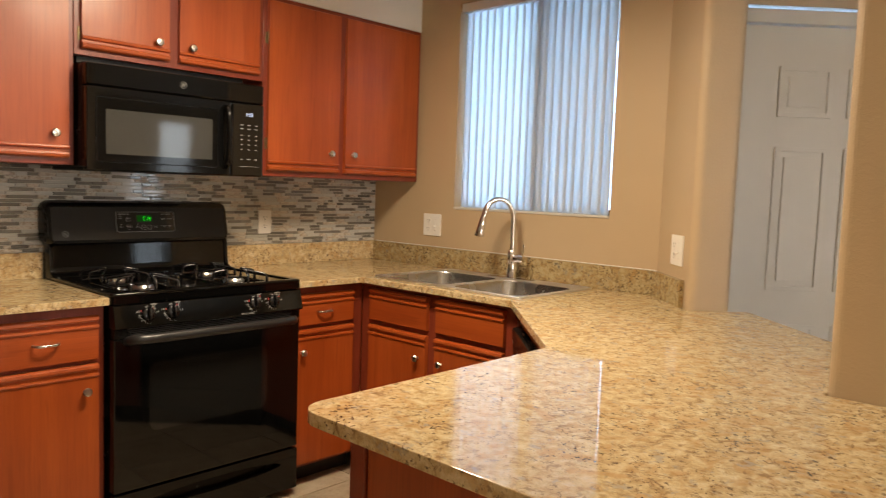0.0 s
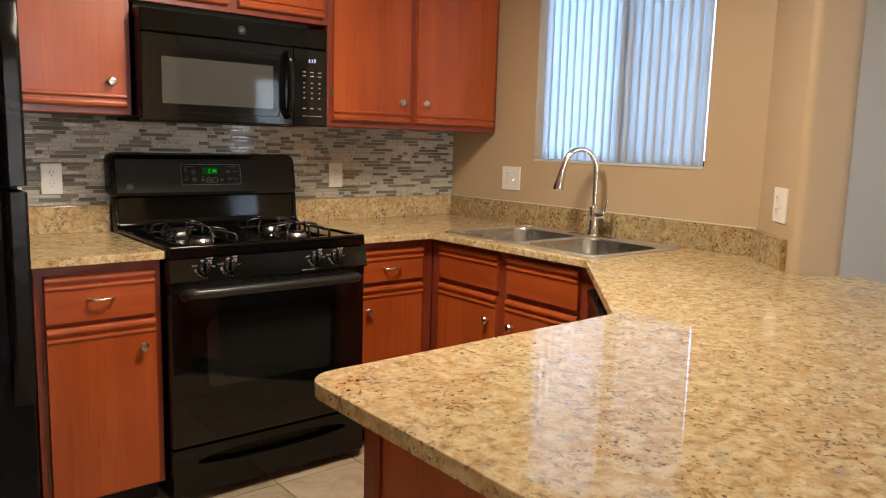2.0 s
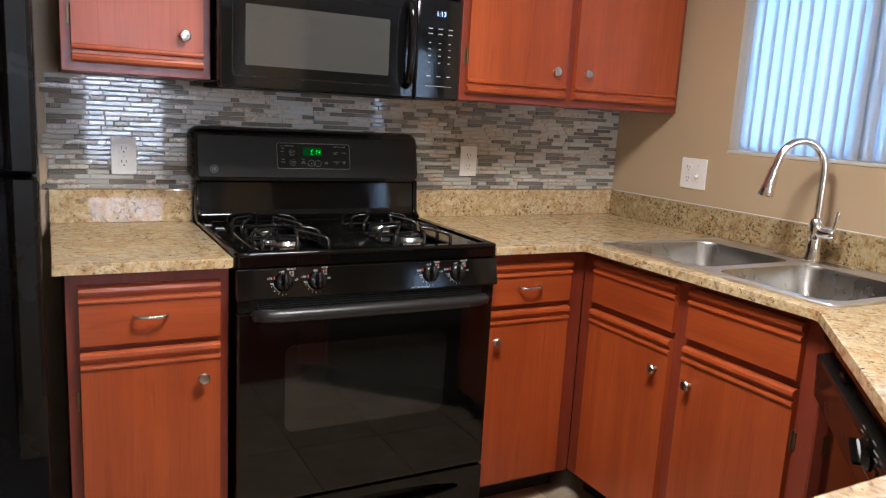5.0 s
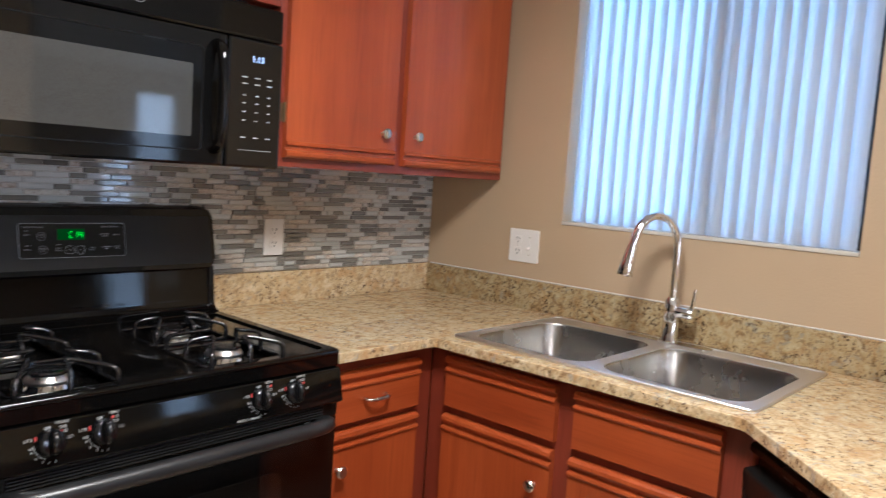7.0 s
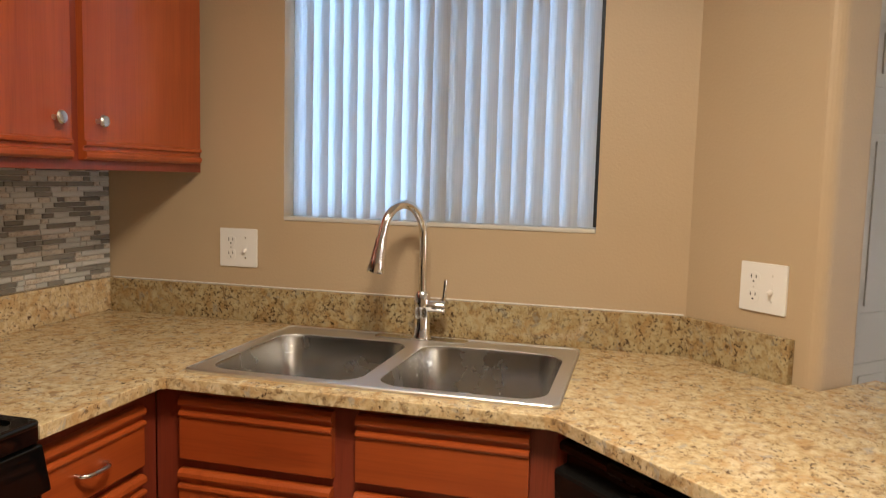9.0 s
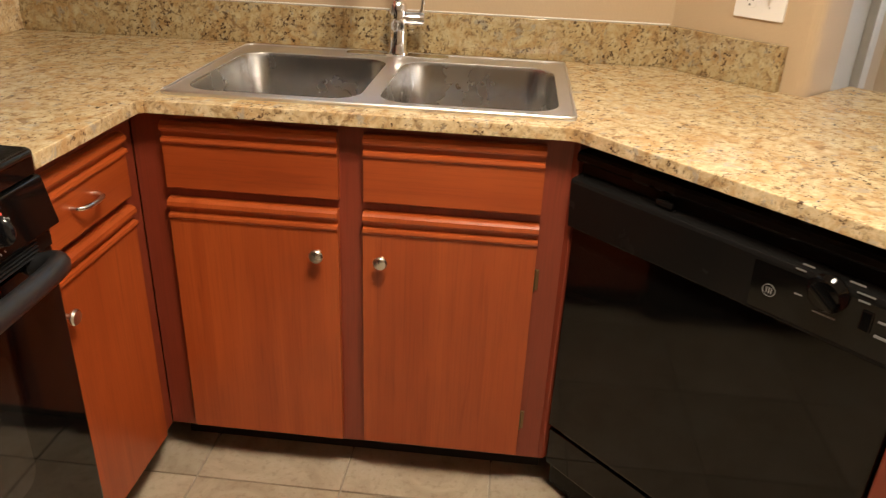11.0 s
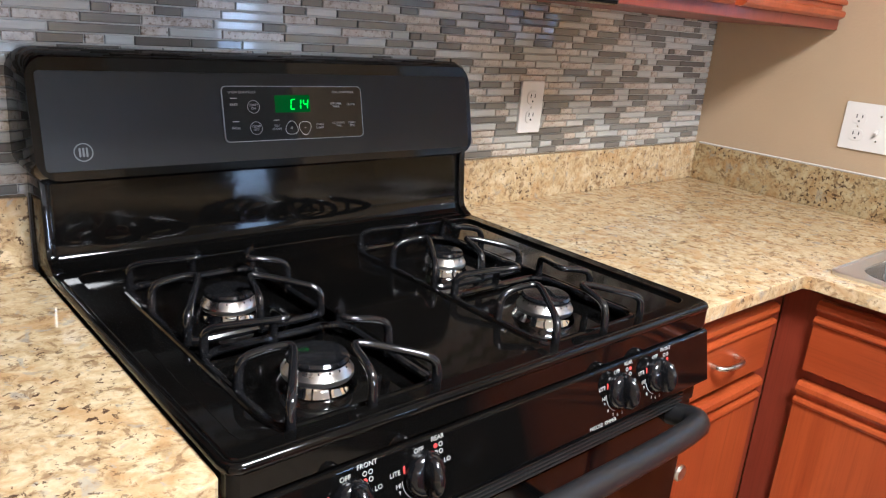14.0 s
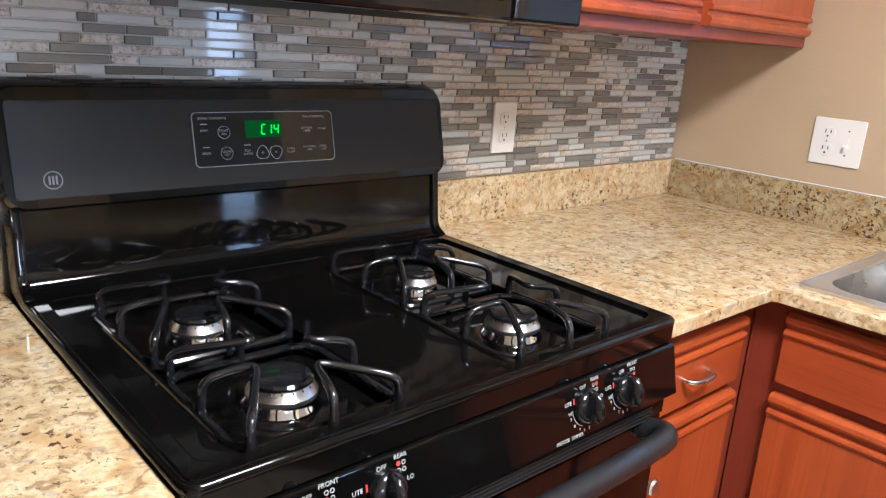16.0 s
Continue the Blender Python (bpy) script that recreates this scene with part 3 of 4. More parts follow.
def cabinet(name, m, x0, x1, z0, z1, depth, fronts, label, grain, toe=False, body_top=None):
    """A cabinet in the wall frame m (x along, y up, z out): body, face frame, toe board and its fronts.
    Fronts: kind, x0, x1, z0, z1, the x of knob or pull, its z, the side of the hinges."""
    c = thing(name, m @ Vector(((x0 + x1) / 2, z0 if not toe else 0.0, -depth / 2)), label, "cabinet", "kitchen cabinets")
    part("body", box(x0 + 0.001, x1 - 0.001, z0, body_top or z1, -depth + 0.002, -0.019, m=m), FRAME, c)
    part("face_frame", box(x0, x1, z0, z1, -0.0185, 0.0, 0.0015, m=m), FRAME, c, "dark red cherry face frame")
    if toe:
        part("toe_board", box(x0 + 0.002, x1 - 0.002, -0.006, z0 - 0.0005, -0.10, -0.08, m=m), DARK, c, "black toe board")
    for kind, a, b, h0, h1, kx, kz, side in fronts:
        if kind == "drawer":
            f = part("drawer_front", ridged(a, b, h0, h1, True, m @ pose(0, 0, 0.0005)), grain, c)
            if kx is not None:
                pull(m @ pose(kx, kz, 0.018), f)
        else:
            f = part("door", ridged(a, b, h0, h1, kind == "door", m @ pose(0, 0, 0.0005)), WOOD_Z, c)
            knob(m @ pose(kx, kz, 0.018), f)
            for v in (h0 + 0.16 * (h1 - h0), h1 - 0.22 * (h1 - h0)):
                hm = m @ pose(a, v, 0.0) if side < 0 else m @ pose(b, v, 0.0) @ pose(0, 0, 0, 0, 0, 180)
                hinge(hm, f)
    return c


N = facing((0, -0.593, 0), SOUTH)
cabinet("base_cabinet", N, -2.14, -1.757, 0.09, UNDER, 0.588, [("drawer", -2.112, -1.782, 0.694, 0.846, -1.95, 0.765, 0), ("door", -2.112, -1.782, 0.10, 0.680, -1.827, 0.590, -1)],
        "cherry base cabinet with drawer between fridge and range", WOOD_X, True)
cabinet("base_cabinet", N, -0.968, -0.590, 0.09, UNDER, 0.588, [("drawer", -0.960, -0.655, 0.711, 0.846, -0.820, 0.768, 0), ("door", -0.960, -0.655, 0.105, 0.694, -0.938, 0.599, 1)],
        "narrow cherry base cabinet with drawer beside the range", WOOD_X, True)
E_ = facing((-0.588, 0, 0), WEST)
cabinet("sink_cabinet", E_, 0.5935, 1.496, 0.092, UNDER, 0.571, [
    ("drawer", 0.664, 1.022, 0.716, 0.858, None, 0, 0), ("drawer", 1.074, 1.430, 0.716, 0.858, None, 0, 0),
    ("door", 0.662, 1.020, 0.104, 0.694, 0.977, 0.596, -1), ("door", 1.072, 1.430, 0.108, 0.694, 1.112, 0.592, 1)],
    "cherry sink base cabinet with two doors and false drawers", WOOD_Y, True, 0.70)
# rounded trims at the ends of the sink front
D = facing((*diagonal(0.636, -0.034), 0), NORTHWEST)
tagged(part("corner_post", box(1.487, 1.513, 0.10, UNDER, -0.03, 0.004, 0.004, m=D), FRAME), "thin cherry corner post beside the dishwasher", "trim", kind="structure")
tagged(part("corner_post", box(2.152, 2.30, 0.10, UNDER, -0.55, 0.0, 0.003, m=D), FRAME), "cherry filler panel beside the dishwasher", "trim", kind="structure")

pen = thing("peninsula_cabinet", (-1.6, -2.5, 0), "cherry panelled peninsula base under the granite", "cabinet", "kitchen cabinets")
part("body", plate([(-1.925, -2.125), (-1.925, -2.80), (-1.29, -2.76), diagonal(1.228, 2.34), diagonal(0.70, 2.295), (-1.245, -2.105)], 0.0, UNDER), FRAME, pen)
part("end_panel", box(-1.9315, -1.9255, -2.80, -2.162, 0.0, UNDER - 0.001, 0.001), WOOD_Z, pen, "cherry end panel")
part("corner_strip", box(-1.940, -1.9255, -2.16, -2.12, 0.0, UNDER - 0.001, 0.004), FRAME, pen, "dark cherry corner strip")

U = facing((0, -0.333, 0), SOUTH)
cabinet("wall_cabinet", U, -2.125, -1.754, 1.352, 2.12, 0.33, [("upper", -2.10, -1.776, 1.375, 2.10, -1.827, 1.462, -1)],
        "tall cherry wall cabinet with one door beside the microwave", WOOD_X)
cabinet("wall_cabinet", U, -1.752, -0.967, 1.748, 2.12, 0.33, [("upper", -1.73, -1.400, 1.770, 2.10, -1.449, 1.834, -1), ("upper", -1.358, -0.995, 1.770, 2.10, -1.31, 1.832, 1)],
        "short cherry wall cabinet above the microwave", WOOD_X)
cabinet("wall_cabinet", U, -0.965, -0.004, 1.342, 2.12, 0.33, [("upper", -0.945, -0.550, 1.366, 2.10, -0.604, 1.457, -1), ("upper", -0.510, -0.035, 1.366, 2.10, -0.467, 1.458, 1)],
        "cherry wall cabinet with two doors beside the window wall", WOOD_X)
cabinet("wall_cabinet", U, -2.95, -2.127, 1.76, 2.12, 0.33, [("upper", -2.92, -2.56, 1.785, 2.10, -2.60, 1.85, -1), ("upper", -2.52, -2.16, 1.785, 2.10, -2.48, 1.85, 1)],
        "short cherry wall cabinet above the refrigerator", WOOD_X)

# ---- refrigerator ----
fr = thing("refrigerator", (-2.56, -0.4, 0), "black pebbled top-freezer refrigerator with black handles", "refrigerator")
FX0, FX1, FY = -2.94, -2.182, -0.80
part("cabinet", box(FX0 + 0.004, FX1 - 0.004, -0.715, -0.04, 0.0, 1.67, 0.006), FRIDGE, fr)
part("grille", box(FX0 + 0.02, FX1 - 0.02, -0.745, -0.716, 0.005, 0.09, 0.004), BLACK_SATIN, fr)
for z0, z1, h0, h1 in ((0.10, 1.127, 0.52, 1.123), (1.137, 1.685, 1.141, 1.62)):
    d = part("door" if z0 < 1 else "freezer_door", box(FX0, FX1, FY, -0.722, z0, z1, 0.012), FRIDGE, fr, "pebbled black door")
    near, far = (h1, h0) if z0 < 1 else (h0, h1)
    prof = []
    for k in range(13):
        f = k / 12
        z = near + (far - near) * f
        prof.append((z, 0.042 * (1 - max(0, f - 0.72) / 0.28 * 0.85)))
    own = bmesh.new()
    rings = []
    for z, out in prof:
        rings.append([own.verts.new((xx, FY - oo, z)) for xx, oo in ((FX1 - 0.002, -0.01), (FX1 - 0.002, out * 0.8), (FX1 - 0.010, out), (FX1 - 0.044, out), (FX1 - 0.056, out * 0.7), (FX1 - 0.062, -0.01))])
    for a, b in zip(rings, rings[1:]):
        for j in range(6):
            own.faces.new((a[j], a[(j + 1) % 6], b[(j + 1) % 6], b[j]))
    own.faces.new(rings[0])
    own.faces.new(rings[-1])
    part("handle", own, BLACK_SATIN, d, "smooth black moulded handle", True)
    if z0 > 1:
        part("badge", lathe([(0, 0.004), (0.011, 0.004), (0.012, 0.001), (0.012, 0)], facing((FX1 - 0.05, FY - 0.0005, 1.635), SOUTH), 16), NICKEL, d, "small silver badge")
part("hinge_cover", box(FX0 + 0.01, FX0 + 0.09, -0.77, -0.69, 1.671, 1.70, 0.006), BLACK_SATIN, fr)

# ---- gas range ----
RX0, RX1 = -1.749, -0.976
rg = thing("gas_range", (-1.36, -0.33, 0), "glossy black freestanding gas range with four burners", "stove")
part("body", box(RX0 + 0.004, RX1 - 0.004, -0.60, -0.02, 0.03, 0.876, 0.002), BLACK_SATIN, rg)
for sx in (RX0 + 0.05, RX1 - 0.05):
    for sy in (-0.55, -0.08):
        part("foot", lathe([(0, -0.006), (0.02, -0.006), (0.018, 0.01), (0.012, 0.03), (0, 0.03)], pose(sx, sy, 0), 12), DARK, rg)
WELLS = [rounded(-1.688, -1.482, -0.612, -0.180, 0.03), rounded(-1.312, -1.108, -0.612, -0.180, 0.03)]
cook = part("cooktop", plate(rounded(RX0 - 0.003, RX1 + 0.003, -0.646, -0.07, 0.012, 3), 0.880, 0.914, WELLS, 0.007), BLACK, rg, "glossy black enamel cooktop")
part("cooktop_ridge", plate(rounded(RX0 + 0.004, RX1 - 0.004, -0.641, -0.10, 0.012, 3), 0.9135, 0.9195, [rounded(RX0 + 0.024, RX1 - 0.024, -0.620, -0.10 - 0.02, 0.02, 3)], 0.003), BLACK, cook)
edge = [(u, v, 0.9125) for u, v in rounded(RX0 + 0.001, RX1 - 0.001, -0.6425, -0.10, 0.013, 4)]
part("rolled_edge", tube(edge + edge[:1], 0.0066, 12), BLACK, cook, smooth=True)
for w in WELLS:
    part("burner_well", plate(w, 0.884, 0.898), BLACK, cook)
    rim_path = [(u, v, 0.9145) for u, v in w]
    part("well_rim", tube(rim_path + rim_path[:1], 0.0035, 8), BLACK, cook, smooth=True)


def burner(x, y, k):
    """A burner: chrome base cup, bevelled aluminium head with flame ports, and its cap; k is the head's radius."""
    z = 0.8982
    b = part("burner", lathe([(1.12 * k, z), (1.10 * k, z + 0.003), (1.02 * k, z + 0.007), (0.98 * k, z + 0.0125), (0.90 * k, z + 0.0135), (0.5 * k, z + 0.0135)], pose(x, y, 0), 48), CHROME, rg, "shiny burner cup", True)
    head = lathe([(0.92 * k, 0.0137), (1.0 * k, 0.0145), (1.0 * k, 0.0185), (0.975 * k, 0.0195), (0.84 * k, 0.0285), (0.80 * k, 0.0290), (0, 0.0290)], pose(x, y, z), 48)
    part("burner_head", head, ALUMINIUM, b, "polished aluminium burner head", True)
    for i in range(18):
        part("flame_port", box(0.845 * k, 0.885 * k, -0.0008, 0.0008, 0.0258, 0.0280, m=pose(x, y, z, 0, 0, 20 * i)), SLOT, b)
    part("burner_cap", lathe([(0.79 * k, 0.0291), (0.87 * k, 0.0303), (0.87 * k, 0.0330), (0.80 * k, 0.0360), (0.58 * k, 0.0370), (0, 0.0374)], pose(x, y, z), 48), IRON, b, "flat black burner cap", True)


def grate(x, y, w, d):
    ring = [(u, v, 0.9125) for u, v in rounded(x - w / 2, x + w / 2, y - d / 2, y + d / 2, 0.03, 5)]
    g = part("grate", tube(ring + ring[:1], 0.0050, 8), IRON, rg, "black enamelled wire grate", True)
    # four bent arms, each from the middle of one side over the burner to a corner
    for mx, my, cx, cy in ((-1, 0, -1, -1), (0, -1, 1, -1), (1, 0, 1, 1), (0, 1, -1, 1)):
        a, b = w / 2, d / 2
        ax, ay = a * (0.26 * mx + 0.13 * cx), b * (0.26 * my + 0.13 * cy)
        kx, ky = cx * a * 0.94, cy * b * 0.94
        mx, my = mx * a, my * b
        path = [(mx, my, 0.908), (mx * 1.0, my * 1.0, 0.926), (mx * 0.96 + ax * 0.04, my * 0.96 + ay * 0.04, 0.950), (mx * 0.68 + ax * 0.32, my * 0.68 + ay * 0.32, 0.957),
                (ax * 0.88 + mx * 0.12, ay * 0.88 + my * 0.12, 0.961), (ax * 0.88 + kx * 0.12, ay * 0.88 + ky * 0.12, 0.961), (ax * 0.36 + kx * 0.64, ay * 0.36 + ky * 0.64, 0.953),
                (kx * 0.98, ky * 0.98, 0.946), (kx * 1.0, ky * 1.0, 0.926), (kx * 0.99, ky * 0.99, 0.909)]
        part("grate_arm", tube([(x + u, y + v, h) for u, v, h in path], [0.0062, 0.0056, 0.0052, 0.0048, 0.0046, 0.0046, 0.0048, 0.0052, 0.0056, 0.0062], 10, None, 2), IRON, g, smooth=True)
    return g


for bx in (-1.586, -1.210):
    for by in (-0.520, -0.300):
        burner(bx, by, 0.0405 if by < -0.4 else 0.037 if bx < -1.4 else 0.034)
        grate(bx, by + (0.016 if by > -0.4 else -0.002), 0.192, 0.206)

# control panel with knobs and print
TILT = 12.0
part("control_panel", extrude([(-0.595, 0.877), (-0.646, 0.877), (-0.650, 0.875), (-0.666, 0.800), (-0.662, 0.796), (-0.595, 0.796)], RX0, RX1, "x", 0.0015), BLACK, rg, "black enamel knob panel")


def on_panel(x, z):
    return facing((x, -0.6502 - 0.016 * (0.875 - z) / 0.075, z), SOUTH, TILT)


for k, (kx, word, dot) in enumerate(((-1.630, "FRONT", 2), (-1.539, "REAR", 0), (-1.200, "REAR", 1), (-1.112, "FRONT", 3))):
    m = on_panel(kx, 0.841)
    kn = part("control_knob", lathe([(0.0, 0.0005), (0.0245, 0.0005), (0.0248, 0.005), (0.0225, 0.009), (0.0205, 0.012), (0.0150, 0.014), (0, 0.0145)], m, 32), KNOB, rg, "round black control knob", True)
    fin = bmesh.new()
    bmesh.ops.create_uvsphere(fin, u_segments=20, v_segments=12, radius=1)
    fin.transform(m @ Matrix.Translation((0, 0, 0.012)) @ Matrix.Diagonal((0.0105, 0.0240, 0.021, 1)))
    part("grip", fin, KNOB, kn, smooth=True)
    part("pointer", box(-0.0006, 0.0006, 0.014, 0.019, 0.0225, 0.0265, m=m), GREY_PRINT, kn)
    lettering("print", "OFF", 0.0075, on_panel(kx - 0.004, 0.8665), PRINT, rg)
    lettering("print", word, 0.0075, on_panel(kx + 0.022, 0.8725), PRINT, rg)
    lettering("print", "LITE", 0.0075, on_panel(kx - 0.036, 0.851), PRINT, rg)
    lettering("print", "HI", 0.0075, on_panel(kx - 0.0325, 0.837), PRINT, rg)
    lettering("print", "LO", 0.0075, on_panel(kx + 0.034, 0.845), PRINT, rg)
    part("print", box(-0.0012, 0.0012, -0.004, 0.004, 0.0002, 0.0005, m=on_panel(kx - 0.0245, 0.852)), RED_PRINT, rg)
    for j in range(4):
        at = on_panel(kx + 0.0185 + 0.007 * (j % 2), 0.8645 - 0.0075 * (j // 2))
        if j == dot:
            part("print", plate([(0.0028 * math.cos(a), 0.0028 * math.sin(a)) for a in [i * math.pi / 6 for i in range(12)]], 0.0002, 0.0005, (), 0, at), RED_PRINT, rg)
        else:
            ring = [[(r * math.cos(a), r * math.sin(a)) for a in [i * math.pi / 6 for i in range(12)]] for r in (0.0028, 0.0019)]
            part("print", plate(ring[0], 0.0002, 0.0005, ring[1:], 0, at), PRINT, rg)
    arc = [(0.0282 * math.cos(a), 0.0282 * math.sin(a)) for a in [radians(180 + 5 * i) for i in range(15)]]
    arc += [(0.0275 * math.cos(a), 0.0275 * math.sin(a)) for a in [radians(180 + 5 * i) for i in range(14, -1, -1)]]
    part("print", plate(arc, 0.0002, 0.0005, (), 0, m), PRINT, rg)
    for number, ang in (("9", 200), ("8", 222), ("7", 245), ("6", 262), ("5", 280)):
        lettering("print", number, 0.006, m @ pose(0.0335 * math.cos(radians(ang)), 0.0335 * math.sin(radians(ang)), 0.0002), PRINT, rg)
lettering("print", "PRECISE  SIMMER", 0.0075, on_panel(-1.235, 0.804), PRINT, rg)

# oven door with handle, vents and window
door = part("oven_door", box(RX0 + 0.002, RX1 - 0.002, -0.648, -0.602, 0.215, 0.760, 0.006), BLACK_DOOR, rg, "glossy black oven door")
part("vent_strip", box(RX0 + 0.004, RX1 - 0.004, -0.650, -0.601, 0.761, 0.795, 0.002), BLACK_SATIN, rg, "louvred black vent strip")
for j in range(5):
    z = 0.7655 + 0.0062 * j
    part("louvre", extrude([(-0.651, z), (-0.6575, z + 0.001), (-0.6575, z + 0.003), (-0.651, z + 0.0038)], RX0 + 0.05, RX1 - 0.05, "x"), HANDLE, rg)
rim = rounded(-1.620, -1.132, 0.415, 0.662, 0.03)
S = facing((0, -0.6482, 0), SOUTH)
part("oven_window", plate(rim, 0.0002, 0.0014, (), 0.0004, S), OVEN_GLASS, door, "dark mesh oven window")
hz, hy = 0.764, -0.708
path = [(-1.697, -0.640, hz - 0.016), (-1.699, -0.672, hz - 0.008), (-1.693, -0.694, hz), (-1.665, hy - 0.002, hz), (-1.362, hy - 0.006, hz + 0.001), (-1.066, hy - 0.002, hz), (-1.038, -0.694, hz), (-1.032, -0.672, hz - 0.008), (-1.034, -0.640, hz - 0.016)]
part("oven_handle", tube(path, 0.0175, 14, None, 2), HANDLE, door, "thick satin black handle", True)
# drawer with its scooped grip
lens = [(-1.36 + 0.30 * math.cos(a), 0.150 + (0.030 if math.sin(a) > 0 else 0.022) * math.sin(a)) for a in [i * math.pi / 20 for i in range(40)]]
drw = part("storage_drawer", plate(rounded(RX0 + 0.002, RX1 - 0.002, 0.036, 0.207, 0.006, 3), -0.045, 0.0, [lens], 0.004, S), BLACK, rg, "black storage drawer")
part("grip_scoop", plate(lens, -0.044, -0.03, (), 0, S), BLACK_SATIN, drw)
# backguard
back = part("backguard", extrude([(-0.008, 0.882), (-0.106, 0.9135), (-0.102, 0.9185), (-0.094, 0.921), (-0.086, 0.9255), (-0.080, 0.932), (-0.077, 0.941), (-0.075, 0.955), (-0.066, 1.050), (-0.008, 1.050)], RX0 + 0.002, RX1 - 0.002, "x", 0), BLACK, rg, "black enamel backguard", True)
for ex in (RX0 - 0.002, RX1 - 0.014):
    part("end_cap", extrude([(-0.010, 0.884), (-0.112, 0.9135), (-0.107, 0.922), (-0.098, 0.9265), (-0.090, 0.932), (-0.085, 0.940), (-0.082, 0.955), (-0.073, 1.046), (-0.010, 1.046)], ex, ex + 0.016, "x", 0.003), BLACK, back, smooth=True)
PX0, PX1 = -1.767, -0.982
head = bmesh.new()
front = rounded(PX0, PX1, 1.040, 1.214, 0.034, 6)
inner = rounded(PX0 + 0.008, PX1 - 0.008, 1.048, 1.206, 0.028, 6)
loops = [(front, -0.008, 0), (front, -0.062, 0), (inner, -0.076, 1)]
rings = [[head.verts.new((u, d - (0.034 * (1.206 - v) / 0.16 if s else 0.028 * (1.214 - v) / 0.176 if d < -0.05 else 0), v)) for u, v in loop] for loop, d, s in loops]
for a, b in zip(rings, rings[1:]):
    for j in range(len(a)):
        head.faces.new((a[j], a[(j + 1) % len(a)], b[(j + 1) % len(a)], b[j]))
head.faces.new(rings[0])
head.faces.new(rings[-1])
hood = part("control_head", head, BLACK, rg, "rounded black control head", True)
HT = 12.0


def on_head(x, z, lift=0.0):
    return facing((x, -0.0762 - 0.034 * (1.206 - z) / 0.16 - lift, z), SOUTH, HT)


part("face_plate", plate(rounded(-0.374, 0.374, -0.066, 0.066, 0.006, 3), 0, 0.0015, (), 0.0006, on_head(-1.3745, 1.124)), FACE_PLATE, hood, "satin dark brown face plate")
C = on_head(-1.372, 1.129, 0.0016) @ Matrix.Diagonal((0.905, 0.88, 1, 1))
clock = part("oven_clock", plate(rounded(-0.1385, 0.1385, -0.047, 0.047, 0.008, 4), 0, 0.0016, (), 0.0005, C), BLACK_GLASS, hood, "black glass oven control pad")
part("rim", plate(rounded(-0.1395, 0.1395, -0.048, 0.048, 0.009, 4), 0, 0.0022, [rounded(-0.1382, 0.1382, -0.0467, 0.0467, 0.0075, 4)], 0, C), GREY_PRINT, clock)
part("display", plate(rounded(-0.043, 0.027, 0.001, 0.032, 0.001, 1), 0.0017, 0.002, (), 0, C), DIM_GREEN, clock, "green lit display")
# seven-bar digits C 1 4
BARS = {"a": (0, 0.0085, 0.0062, 0.0018), "g": (0, 0, 0.0062, 0.0018), "d": (0, -0.0085, 0.0062, 0.0018), "f": (-0.0042, 0.0043, 0.0018, 0.0068), "b": (0.0042, 0.0043, 0.0018, 0.0068), "e": (-0.0042, -0.0043, 0.0018, 0.0068), "c": (0.0042, -0.0043, 0.0018, 0.0068)}
for at, lit in ((-0.0105, "adef"), (0.0005, "bc"), (0.0145, "fgbc")):
    for key in lit:
        u, v, bw, bh = BARS[key]
        u += at + 0.003 + 0.12 * v
        part("digit_bar", plate([(u - bw / 2, 0.0155 + v - bh / 2), (u + bw / 2, 0.0155 + v - bh / 2), (u + bw / 2 + 0.1 * bh, 0.0155 + v + bh / 2), (u - bw / 2 + 0.1 * bh, 0.0155 + v + bh / 2)], 0.0021, 0.0024, (), 0, C), GREEN_GLOW, clock, "glowing green digit bar")
ring = [[(r * math.cos(a), r * math.sin(a)) for a in [i * math.pi / 10 for i in range(20)]] for r in (0.0115, 0.0107)]
for u, v in ((-0.0835, 0.012), (-0.0815, -0.025)):
    part("button", plate(ring[0], 0.0017, 0.002, ring[1:], 0, C @ pose(u, v, 0)), GREY_PRINT, clock)
for u, v, up in ((-0.013, -0.027, 1), (0.014, -0.027, -1)):
    tri = [[(s * (1 - 0.08 * (1 + math.sin(3 * a))) * math.cos(a), s * (1 - 0.08 * (1 + math.sin(3 * a))) * math.sin(a) * up) for a in [radians(10 * i) for i in range(36)]] for s in (0.0135, 0.0124)]
    part("button", plate(tri[0], 0.0017, 0.002, tri[1:], 0, C @ pose(u, v, 0)), PRINT, clock)
for word, u, v, size in (("OVEN CONTROLS", -0.103, 0.037, 0.0062), ("TIME CONTROLS", 0.098, 0.037, 0.0062), ("BAKE", -0.119, 0.016, 0.006), ("BROIL", -0.118, -0.024, 0.006), ("START\nON", -0.0835, 0.012, 0.0058),
                         ("CLEAR\nOFF", -0.0815, -0.025, 0.0058), ("SELF\nCLEAN", -0.042, -0.025, 0.0058), ("+", -0.013, -0.0275, 0.012), ("-", 0.014, -0.026, 0.012), ("OVEN\nLIGHT", 0.045, -0.025, 0.0058),
                         ("KITCHEN\nTIMER", 0.082, 0.013, 0.0056), ("CLOCK", 0.115, 0.014, 0.0056), ("COOKING\nTIME", 0.085, -0.023, 0.0056), ("START\nTIME", 0.115, -0.023, 0.0056)):
    lettering("print", word, size, C @ pose(u, v, 0.0018), PRINT if word in "+-" else GREY_PRINT, clock)
for u, v in ((-0.119, 0.027), (-0.118, -0.013), (-0.042, -0.012)):
    part("print", box(u - 0.006, u + 0.006, v - 0.0006, v + 0.0006, 0.0017, 0.002, m=C), PRINT, clock)


